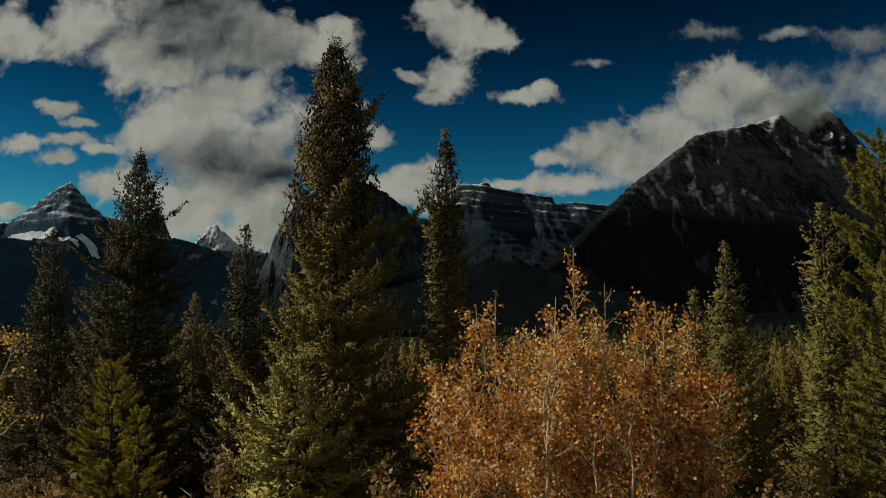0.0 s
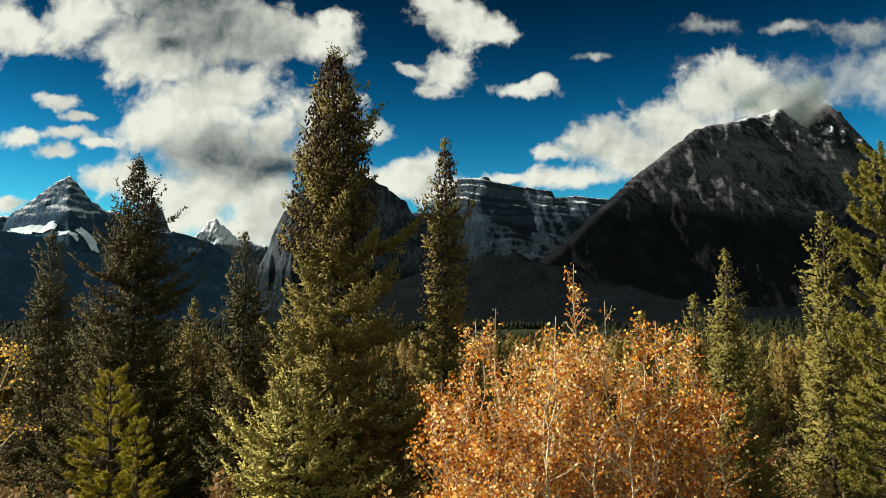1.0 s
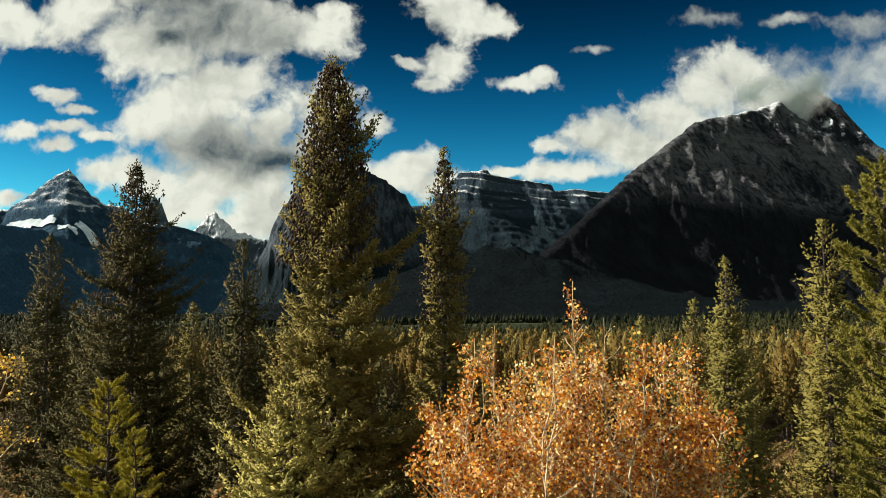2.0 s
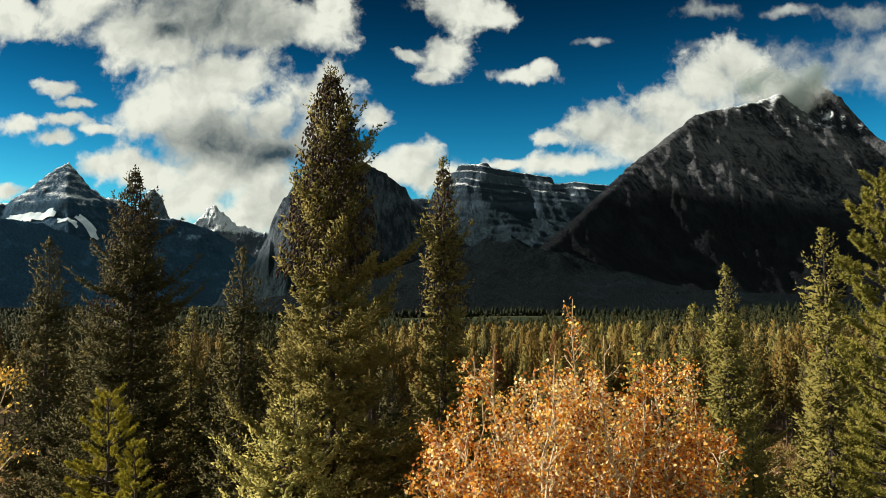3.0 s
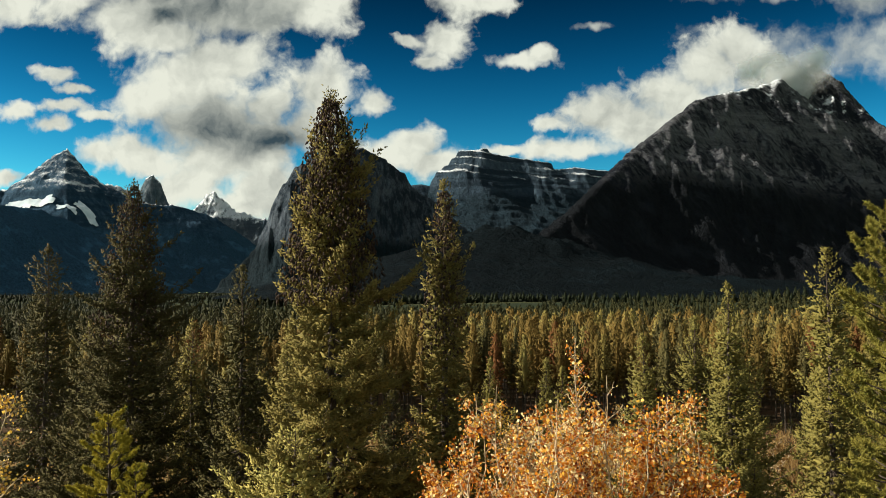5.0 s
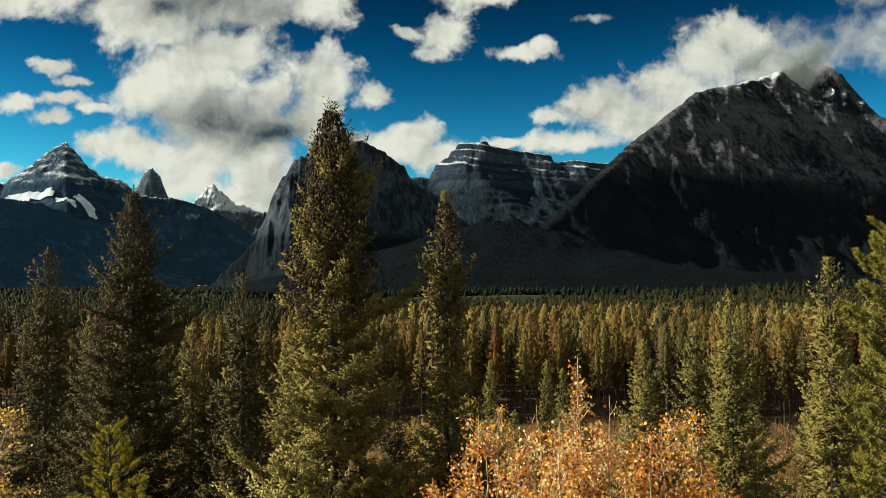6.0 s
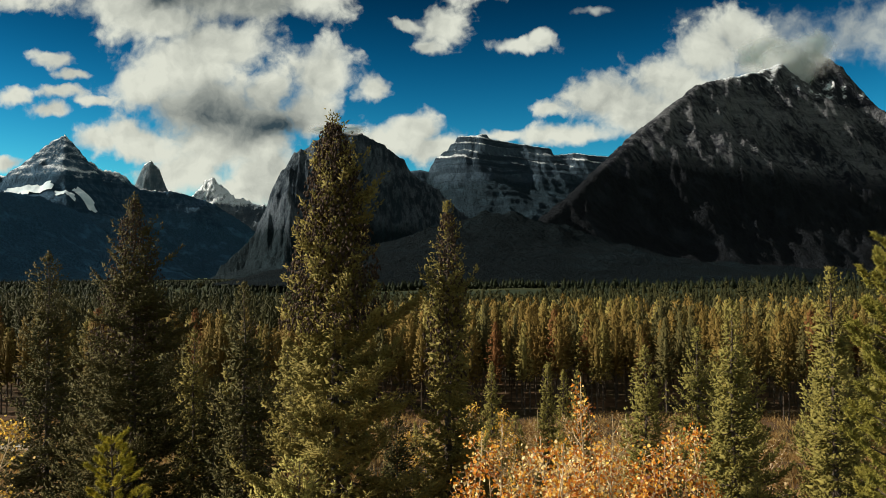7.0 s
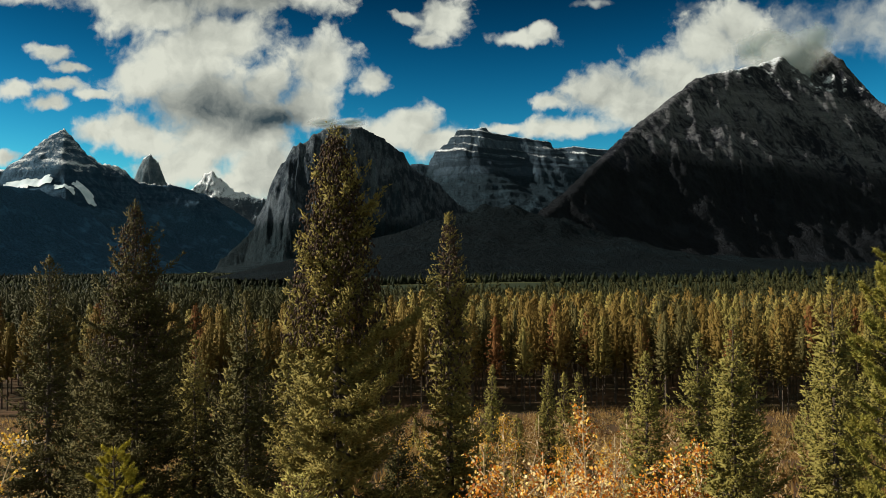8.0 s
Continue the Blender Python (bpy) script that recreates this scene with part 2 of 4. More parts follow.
# cloud shade over the far forest is put into these two needle colours
FAR_SHADED_NEEDLES = needle_material("shaded_distant_needles", (0.006, 0.0095, 0.0052), (0.014, 0.018, 0.0085), (0.017, 0.0195, 0.0085), 0.4, 0.03)
SHADED_STAND = needle_material("shaded_stand_needles", (0.011, 0.015, 0.007), (0.042, 0.041, 0.015), (0.038, 0.035, 0.0125), 0.45, 0.16)
RUST = needle_material("rusty_needles", (0.06, 0.028, 0.012), (0.17, 0.075, 0.024), (0.14, 0.06, 0.02))
ASPEN = leaf_material("aspen_leaves", [(0.12, (0.10, 0.026, 0.009)), (0.34, (0.36, 0.105, 0.016)), (0.58, (0.68, 0.24, 0.024)), (0.78, (0.86, 0.50, 0.07)), (0.96, (0.95, 0.80, 0.42))])
ASPEN_YELLOW = leaf_material("yellow_aspen_leaves", [(0.05, (0.35, 0.16, 0.02)), (0.5, (0.68, 0.38, 0.04)), (0.9, (0.8, 0.56, 0.12))])
SHRUB = leaf_material("russet_shrub_leaves", [(0.05, (0.09, 0.045, 0.016)), (0.5, (0.24, 0.13, 0.04)), (0.9, (0.38, 0.26, 0.1))])
BARK = bark_material("conifer_bark", (0.028, 0.02, 0.014), (0.12, 0.09, 0.065))
PALE_BARK = bark_material("aspen_bark", (0.26, 0.18, 0.10), (0.80, 0.64, 0.42), 3.0)
CONE = bark_material("cone_scales", (0.022, 0.013, 0.008), (0.085, 0.05, 0.03), 9.0)
GROUND = ground_material()
GRAVEL = gravel_material()


# ---- mesh and noise helpers ----
def raw_mesh(name, verts, faces, mat, smooth=False):
    """A mesh out of arrays of places and of triangles or quads."""
    v, f = np.asarray(verts, np.float32), np.asarray(faces, np.int32)
    me = bpy.data.meshes.new(name)
    me.vertices.add(len(v))
    me.vertices.foreach_set("co", v.ravel())
    me.loops.add(f.size)
    me.loops.foreach_set("vertex_index", f.ravel())
    me.polygons.add(len(f))
    k = f.shape[1]
    me.polygons.foreach_set("loop_start", np.arange(0, f.size, k, dtype=np.int32))
    me.polygons.foreach_set("loop_total", np.full(len(f), k, np.int32))
    if smooth:
        me.polygons.foreach_set("use_smooth", np.ones(len(f), bool))
    me.materials.append(mat)
    me.update(calc_edges=True)
    return me


def part(name, mesh, parent, label=""):
    ob = new(name, mesh)
    ob.parent = parent
    return tagged(ob, label)


def lattice(ix, iy, seed):
    h = (ix.astype(np.int64) * 374761393 + iy.astype(np.int64) * 668265263 + seed * 974634777) & 0x7FFFFFFF
    h = ((h ^ (h >> 13)) * 1274126177) & 0x7FFFFFFF
    return ((h ^ (h >> 16)) & 0xFFFFFF) / 0xFFFFFF


def vnoise(x, y, seed=0):
    """Smooth noise from 0 to 1."""
    ix, iy = np.floor(x), np.floor(y)
    fx, fy = x - ix, y - iy
    fx, fy = fx * fx * fx * (fx * (fx * 6 - 15) + 10), fy * fy * fy * (fy * (fy * 6 - 15) + 10)
    a, b = lattice(ix, iy, seed), lattice(ix + 1, iy, seed)
    c, d = lattice(ix, iy + 1, seed), lattice(ix + 1, iy + 1, seed)
    return (a + (b - a) * fx) * (1 - fy) + (c + (d - c) * fx) * fy


def fbm(x, y, octaves=5, seed=0, gain=0.5):
    """Fractal noise about 0, from -1 to 1."""
    total, amp, norm = 0, 1.0, 0
    for k in range(octaves):
        total = total + amp * (2 * vnoise(x * 2 ** k + 17.3 * k, y * 2 ** k - 9.1 * k, seed + k) - 1)
        norm += amp
        amp *= gain
    return total / norm


def ridged(x, y, octaves=5, seed=0, gain=0.5):
    """Sharp-crested fractal noise from 0 to 1."""
    total, amp, norm = 0, 1.0, 0
    for k in range(octaves):
        r = 1 - np.abs(2 * vnoise(x * 2 ** k + 5.7 * k, y * 2 ** k + 3.3 * k, seed + k) - 1)
        total = total + amp * r * r
        norm += amp
        amp *= gain
    return total / norm


# ---- ground ----
def ground_height(x, y):
    """Height of the ground: a bench at the walk, a bank down to the valley floor, low rises far off."""
    x, y = np.asarray(x, float), np.asarray(y, float)
    near = 0.10 * fbm(x / 5, y / 5, 3, 5) * np.clip(y / 4, 0.3, 1)
    t = np.clip((y - 7) / 123, 0, 1)
    bank = -21.4 * t * t * (3 - 2 * t)
    t = np.clip((y - 3.5) / 16, 0, 1)
    bank = bank - 2.6 * t * t * (3 - 2 * t)
    far = 8 * np.clip((y - 350) / 900, 0, 1) ** 1.3
    rise = 16 * np.exp(-(((x - 330) / 190) ** 2) - ((y - 560) / 170) ** 2)
    meadow = 9 * np.exp(-(((x - 110) / 300) ** 2) - ((y - 760) / 110) ** 2)
    roll = 3.0 * np.clip((y - 250) / 500, 0, 1) * fbm(x / 260, y / 160, 3, 8)
    return near + bank + far + rise + meadow + roll


def build_ground():
    def axis(lo, hi, n):
        t = np.linspace(-1, 1, n)
        s = np.sinh(t * 5.2) / np.sinh(5.2)
        return np.where(s < 0, -s * lo, s * hi)
    xs, ys = axis(-5200, 5200, 181), axis(-2500, 4950, 211)
    X, Y = np.meshgrid(xs, ys)
    Z = ground_height(X, Y)
    nx, ny = len(xs), len(ys)
    i = (np.arange(ny - 1)[:, None] * nx + np.arange(nx - 1)[None, :]).ravel()
    f = np.stack([i, i + 1, i + nx + 1, i + nx], 1)
    ob = new("ground", raw_mesh("ground", np.stack([X, Y, Z], -1).reshape(-1, 3), f, GROUND, True))
    tagged(ob, "valley floor of russet scrub and dark forest soil", "ground", kind="structure")


build_ground()


# ---- mountains ----
def mountain(name, crest, reach, mat, label, step=9.0, gully=0.4, wave=130.0, rough=10.0, ledge=0.0, jag=6.0, seed=0, back=2.2, flat=14.0, cliff=1.4, talus=0.8, knee=0.75, rib=10.0, face=0.0, pitch=30.0, snowfields=()):
    """A massif under a crest line: it falls off on both sides with gullies, buttresses and a concave foot."""
    c = np.array(crest, float)
    pad = reach
    x0, x1 = c[:, 0].min() - pad * 0.35, c[:, 0].max() + pad * 0.35
    y0, y1 = c[:, 1].min() - pad * 0.6, min(c[:, 1].max() + pad * 0.3, 4940)
    xs, ys = np.arange(x0, x1, step), np.arange(y0, y1, step * 1.25)
    X, Y = np.meshgrid(xs, ys)
    wx = X + 55 * fbm(X / 210, Y / 210, 4, seed + 40)
    wy = Y + 55 * fbm(X / 210, Y / 210, 4, seed + 50)
    H, D0 = np.full(X.shape, -60.0), np.full(X.shape, 1e4)
    along = np.cumsum(np.r_[0, np.hypot(np.diff(c[:, 0]), np.diff(c[:, 1]))])
    for k in range(len(c) - 1):
        a, b = c[k], c[k + 1]
        ab = b[:2] - a[:2]
        # distance to the crest, along it undisturbed so that the skyline keeps its line
        s = np.clip(((X - a[0]) * ab[0] + (Y - a[1]) * ab[1]) / (ab @ ab), 0, 1)
        d0 = np.hypot(X - a[0] - s * ab[0], Y - a[1] - s * ab[1])
        D0 = np.minimum(D0, d0)
        sw = np.clip(((wx - a[0]) * ab[0] + (wy - a[1]) * ab[1]) / (ab @ ab), 0, 1)
        dw = np.hypot(wx - a[0] - sw * ab[0], wy - a[1] - sw * ab[1])
        t = np.clip(d0 / 120, 0, 1)
        d = d0 * (1 - t) + dw * t
        q = along[k] + s * np.hypot(*ab)
        turn = np.clip((((X - a[0] - s * ab[0]) * -ab[1] + (Y - a[1] - s * ab[1]) * ab[0]) / (np.hypot(*ab) * np.maximum(d0, 1)) + 0.2) / 0.9, 0, 1)
        d = np.maximum(d - flat, 0) * (1 + (back - 1) * turn * turn * (3 - 2 * turn))
        g = ridged(q / wave, d / (wave * 5.0), 5, seed + 3)
        d = d * (1 + gully * (0.75 - 1.5 * g))
        d = d + rib * (ridged(q / 42, d / 260 + 3.7, 3, seed + 13) - 0.45) * np.clip(d / 40, 0, 1)
        zc = a[2] + s * (b[2] - a[2]) + jag * fbm(q / 45, q * 0 + seed, 4, seed + 9)
        top = zc - cliff * d
        scree = knee * zc - talus * d
        h = np.where(scree > top, scree, top)
        H = np.maximum(H, 45 * np.logaddexp(0, np.clip(h / 45, -30, 60)) - 32)
    H = H + rough * np.clip(H / 150, 0, 1) * (0.7 * fbm(X / 60, Y / 60, 5, seed + 21, 0.6) + 0.9 * (ridged(X / 48, Y / 90, 4, seed + 25, 0.6) - 0.5))
    if face:
        # ribs and chutes down the open face
        bearing, away = np.arctan2(X, Y) * pitch + 0.35 * fbm(X / 160, Y / 160, 3, seed + 61), np.hypot(X, Y) / 700
        H = H + face * (ridged(bearing, away + H / 500, 5, seed + 65, 0.62) - 0.42) * np.clip(H / 160 - 0.15, 0, 1) * np.clip((D0 - 8) / 50, 0, 1)
    if ledge:
        u = (H + 0.09 * X) / 46.0 + 0.9 * fbm(X / 300, Y / 300, 3, seed + 31)
        fr = u - np.floor(u)
        H = H + ledge * 46.0 * (np.clip((fr - 0.5) * 2.6, -0.5, 0.5) + 0.5 - fr) * np.clip((H - 120) / 200, 0, 1)
    nx, ny = len(xs), len(ys)
    i = (np.arange(ny - 1)[:, None] * nx + np.arange(nx - 1)[None, :]).ravel()
    f = np.stack([i, i + 1, i + nx + 1, i + nx], 1)
    Hf = H.ravel()
    f = f[(Hf[f] > -8).any(1)]
    used, f = np.unique(f, return_inverse=True)
    v = np.stack([X.ravel(), Y.ravel(), Hf], 1)[used]
    ob = tagged(new(name, raw_mesh(name, v, f.reshape(-1, 4), mat)), label, "mountain")
    f = f.reshape(-1, 4)
    mid = v[f].mean(1)
    for x, y, a, b in snowfields:
        # old snow lying in the hollows
        near = np.hypot((mid[:, 0] - x) / a, (mid[:, 1] - y) / b) + 0.5 * fbm(mid[:, 0] / 70, mid[:, 1] / 70, 3, seed + 77)
        lie, g = np.unique(f[near < 1], return_inverse=True)
        part("snowfield", raw_mesh("snowfield", v[lie] + np.array([0, -3.0, 5.0]), g.reshape(-1, 4), SNOW, True), ob, "white field of old snow")
    return ob


def snow_material():
    m, n = material("old_snow")
    pos = n.add("ShaderNodeNewGeometry").outputs["Position"]
    a = n.noise(pos, 0.02, 5.0, 0.6)
    # the shade on the snowfields is put into this grey-blue white
    finish(n, n.mix(n.ramp(a, 0.35, 0.7), (0.45, 0.54, 0.60), (0.66, 0.72, 0.76)), 0.7, a, 0.4, 4.0, spec=0.1)
    return m


SNOW = snow_material()
# cloud shadow on the great mountain is put into these dark colours
SHADED_ROCK = rock_material("shaded_limestone", (0.017, 0.020, 0.0285), (0.15, 0.155, 0.168), (0.0125, 0.0150, 0.0190), 330.0, 720.0, 0.3, 0.09)
# blue of distance haze and shade is mixed into the next five rocks
HAZY_GREY_ROCK = rock_material("hazy_grey_limestone", (0.026, 0.037, 0.050), (0.118, 0.142, 0.17), (0.014, 0.024, 0.030), 190.0)
HAZY_LEDGE_ROCK = rock_material("hazy_banded_limestone", (0.036, 0.058, 0.083), (0.072, 0.105, 0.138), (0.017, 0.031, 0.043), 520.0, 560.0, 0.8, 0.03)
SNOW_ROCK = rock_material("snowy_rock", (0.08, 0.12, 0.15), (0.2, 0.23, 0.26), (0.05, 0.07, 0.08), 100.0, 540.0, 0.3, 0.3)
SNOW_PEAK = rock_material("fresh_snow_rock", (0.08, 0.11, 0.14), (0.2, 0.23, 0.26), (0.05, 0.07, 0.08), 100.0, 400.0, 0.3, 0.62)
HAZE_BLUE_ROCK = rock_material("haze_blue_rock", (0.026, 0.064, 0.108), (0.066, 0.124, 0.19), (0.044, 0.105, 0.168), 330.0, 460.0, 0.4, 0.15)
# shade and haze over the foothill are put into this near-black blue
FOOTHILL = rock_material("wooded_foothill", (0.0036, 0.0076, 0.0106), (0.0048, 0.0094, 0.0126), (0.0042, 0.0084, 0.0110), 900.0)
# haze blue is mixed into the spur's forest and rock colours
HAZY_WOODED_ROCK = rock_material("hazy_wooded_slope", (0.036, 0.088, 0.150), (0.056, 0.122, 0.19), (0.046, 0.122, 0.205), 300.0)

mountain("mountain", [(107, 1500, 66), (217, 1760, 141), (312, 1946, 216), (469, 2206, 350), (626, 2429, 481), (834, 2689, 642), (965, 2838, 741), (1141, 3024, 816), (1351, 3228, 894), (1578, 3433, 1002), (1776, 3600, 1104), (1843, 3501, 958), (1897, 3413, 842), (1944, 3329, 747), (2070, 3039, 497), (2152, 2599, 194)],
         1300, SHADED_ROCK, "great limestone mountain, cloud shadow in its dark colours, dusted with snow near its cloudy summit", step=8.0, gully=0.12, wave=130.0, rough=9.0, seed=11, cliff=1.25, talus=0.9, knee=0.85, rib=6.0, face=40.0, pitch=62.0)
mountain("mountain", [(-911, 3200, 75), (-800, 3231, 191), (-729, 3251, 259), (-702, 3259, 367), (-666, 3269, 489), (-620, 3281, 570), (-550, 3300, 617), (-455, 3325, 667), (-359, 3350, 661), (-261, 3375, 613), (-174, 3397, 549), (-124, 3409, 487), (-23, 3434, 419), (93, 3462, 319), (249, 3500, 193)],
         900, HAZY_GREY_ROCK, "steep dome-shaped grey limestone massif with ribbed cliffs", step=5.0, gully=0.3, wave=95.0, rough=14.0, jag=8.0, face=105.0, pitch=52.0, seed=23, cliff=2.4, talus=0.85, knee=0.42, back=1.4, rib=34.0)
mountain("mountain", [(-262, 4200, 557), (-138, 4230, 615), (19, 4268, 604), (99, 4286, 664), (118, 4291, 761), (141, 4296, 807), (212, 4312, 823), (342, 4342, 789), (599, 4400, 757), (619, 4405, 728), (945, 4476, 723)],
         1700, HAZY_LEDGE_ROCK, "flat-topped mountain with banded cliffs and snowy ledges", step=7.0, gully=0.12, wave=260.0, rough=7.0, ledge=0.4, face=14.0, pitch=30.0, seed=37, jag=4.0, flat=50.0, cliff=1.3, talus=0.6, knee=0.8)
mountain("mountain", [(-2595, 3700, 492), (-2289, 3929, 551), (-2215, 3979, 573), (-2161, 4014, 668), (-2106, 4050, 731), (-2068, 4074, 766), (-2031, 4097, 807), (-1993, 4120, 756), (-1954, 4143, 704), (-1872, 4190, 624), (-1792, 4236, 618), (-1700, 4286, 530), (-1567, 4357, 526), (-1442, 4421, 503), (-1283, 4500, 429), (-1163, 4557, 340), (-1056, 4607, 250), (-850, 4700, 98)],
         1500, HAZE_BLUE_ROCK, "pyramid peak, haze blue in its grey, with snowy ledges and a long shoulder", step=10.0, gully=0.3, wave=170.0, rough=13.0, ledge=0.2, seed=41, cliff=1.2, talus=0.75, knee=0.8, flat=3.0, jag=9.0, snowfields=((-2075, 3830, 120, 24), (-1800, 3850, 58, 26), (-1880, 3800, 50, 16)))
mountain("mountain", [(-1939, 4780, 561), (-1876, 4780, 686), (-1855, 4780, 739), (-1823, 4780, 761), (-1777, 4780, 714), (-1722, 4780, 575)],
         400, SNOW_ROCK, "dark rock tower rising out of a snowfield", step=7.0, gully=0.3, wave=70.0, rough=10.0, seed=53, cliff=2.2, talus=0.7, knee=0.75, flat=8.0, back=1.5)
mountain("mountain", [(-1620, 4860, 480), (-1549, 4860, 552), (-1509, 4860, 625), (-1459, 4860, 657), (-1405, 4860, 618), (-1332, 4860, 534), (-1277, 4860, 520), (-1183, 4860, 498), (-1075, 4860, 450), (-807, 4860, 281)],
         500, SNOW_PEAK, "far peak covered in fresh snow", step=5.0, gully=0.5, wave=90.0, rough=34.0, jag=16.0, seed=61, cliff=1.3, talus=0.7, knee=0.8, flat=3.0, back=1.5)
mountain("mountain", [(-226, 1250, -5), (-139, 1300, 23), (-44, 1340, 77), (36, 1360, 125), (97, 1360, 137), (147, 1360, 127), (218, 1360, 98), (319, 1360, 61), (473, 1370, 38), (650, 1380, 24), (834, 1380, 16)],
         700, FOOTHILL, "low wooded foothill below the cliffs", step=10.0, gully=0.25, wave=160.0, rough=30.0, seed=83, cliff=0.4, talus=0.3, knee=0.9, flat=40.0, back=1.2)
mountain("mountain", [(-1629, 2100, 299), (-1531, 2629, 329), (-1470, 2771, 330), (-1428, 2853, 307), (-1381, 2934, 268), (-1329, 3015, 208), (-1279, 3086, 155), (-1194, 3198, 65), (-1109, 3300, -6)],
         800, HAZY_WOODED_ROCK, "dark wooded mountain spur with haze blue in its colour", step=11.0, gully=0.25, wave=150.0, rough=8.0, seed=71, cliff=0.9, talus=0.7, knee=0.9)


# ---- clouds that cling to the summits ----
def vapour_material():
    m, n = material("vapour")
    where = n.add("ShaderNodeTexCoord").outputs["Object"]
    pos = n.add("ShaderNodeNewGeometry").outputs["Position"]
    r = n.v("LENGTH", n.v("MULTIPLY", where, (1.0, 0.0, 1.0)))
    k = n.noise(pos, 0.006, 6.0, 0.6)
    a = n.ramp(n.m("ADD", n.m("SUBTRACT", 0.85, r), n.m("MULTIPLY", n.m("SUBTRACT", k, 0.5), 1.7)), 0.0, 0.7, 0.0, 0.85)
    white = n.add("ShaderNodeMixShader", [0.5, n.add("ShaderNodeBsdfDiffuse", {"Color": (0.85, 0.86, 0.88, 1)}).outputs[0],
                                          n.add("ShaderNodeBsdfTranslucent", {"Color": (0.85, 0.86, 0.88, 1)}).outputs[0]]).outputs[0]
    n.add("ShaderNodeOutputMaterial", [n.add("ShaderNodeMixShader", [a, n.add("ShaderNodeBsdfTransparent").outputs[0], white]).outputs[0]])
    return m


VAPOUR = vapour_material()


def cloud_wisp(at, size, label):
    """A soft flattened puff of cloud."""
    bm = bmesh.new()
    bmesh.ops.create_icosphere(bm, subdivisions=4, radius=1.0)
    me = bpy.data.meshes.new("cloud")
    bm.to_mesh(me)
    bm.free()
    me.polygons.foreach_set("use_smooth", np.ones(len(me.polygons), bool))
    me.materials.append(VAPOUR)
    ob = new("cloud", me)
    ob.matrix_world = Matrix.LocRotScale(at, None, size)
    return tagged(ob, label, "cloud", "clouds on the summits")


CAP = "grey-white cloud clinging to the dark summit"
cloud_wisp((1560, 3400, 930), (190, 60, 150), CAP)
cloud_wisp((1660, 3420, 1010), (170, 60, 130), CAP)
cloud_wisp((1470, 3420, 1000), (210, 60, 110), CAP)
cloud_wisp((-455, 3000, 578), (95, 40, 30), "thin white wisp over the domed summit")
cloud_wisp((-355, 3050, 588), (85, 40, 24), "thin white wisp over the domed summit")


# ---- trees ----
def unit(v):
    return v / np.maximum(np.linalg.norm(v, axis=-1, keepdims=True), 1e-9)


def spindles(P, D, L, R, sides=3):
    """Small needle-clad twigs: spindles from P along D. Returns places and triangles."""
    n = len(P)
    ref = np.where(np.abs(D[:, 2:3]) > 0.9, [[1.0, 0, 0]], [[0, 0, 1.0]])
    A = unit(np.cross(D, ref))
    B = np.cross(D, A)
    rings = []
    for k in range(sides):
        w = 2 * math.pi * k / sides
        rings.append(P + D * (L * 0.45)[:, None] + (A * math.cos(w) + B * math.sin(w)) * R[:, None])
    V = np.stack([P, *rings, P + D * L[:, None]], 1)
    T = []
    for k in range(sides):
        j = (k + 1) % sides
        T += [(0, 1 + j, 1 + k), (sides + 1, 1 + k, 1 + j)]
    F = np.array(T)[None] + (np.arange(n) * (sides + 2))[:, None, None]
    return V.reshape(-1, 3), F.reshape(-1, 3)


def tufts(P, D, L, R, sides=3):
    """Needle-clad twig ends: slim cones from P along D, open at the foot."""
    n = len(P)
    ref = np.where(np.abs(D[:, 2:3]) > 0.9, [[1.0, 0, 0]], [[0, 0, 1.0]])
    A = unit(np.cross(D, ref))
    B = np.cross(D, A)
    V = [P + D * (L * 0.30)[:, None] + (A * math.cos(w) + B * math.sin(w)) * R[:, None] for w in (2 * math.pi * k / sides for k in range(sides))]
    V = np.stack([*V, P + D * L[:, None]], 1)
    T = np.array([(k, (k + 1) % sides, sides) for k in range(sides)])
    F = T[None] + (np.arange(n) * (sides + 1))[:, None, None]
    return V.reshape(-1, 3), F.reshape(-1, 3)


def blades(P, D, L, W, rng):
    """Flat pointed blades: one triangle each."""
    A = unit(np.cross(D, rng.normal(size=D.shape))) * (W / 2)[:, None]
    V = np.stack([P - A, P + A, P + D * L[:, None]], 1)
    return V.reshape(-1, 3), np.arange(len(P) * 3).reshape(-1, 3)


def leaves(P, D, S, rng):
    """Small roundish leaves: four triangles in a fan, slightly folded."""
    A = unit(np.cross(D, rng.normal(size=D.shape)))
    N = np.cross(D, A)
    s = S[:, None]
    V = np.stack([P, P + D * s * 0.35 + A * s * 0.5, P + D * s * 0.85 + A * s * 0.3 + N * s * 0.08, P + D * s * 1.05 + N * s * 0.05,
                  P + D * s * 0.85 - A * s * 0.3 + N * s * 0.08, P + D * s * 0.35 - A * s * 0.5], 1)
    T = np.array([(0, 1, 2), (0, 2, 3), (0, 3, 4), (0, 4, 5)])
    F = T[None] + (np.arange(len(P)) * 6)[:, None, None]
    return V.reshape(-1, 3), F.reshape(-1, 3)


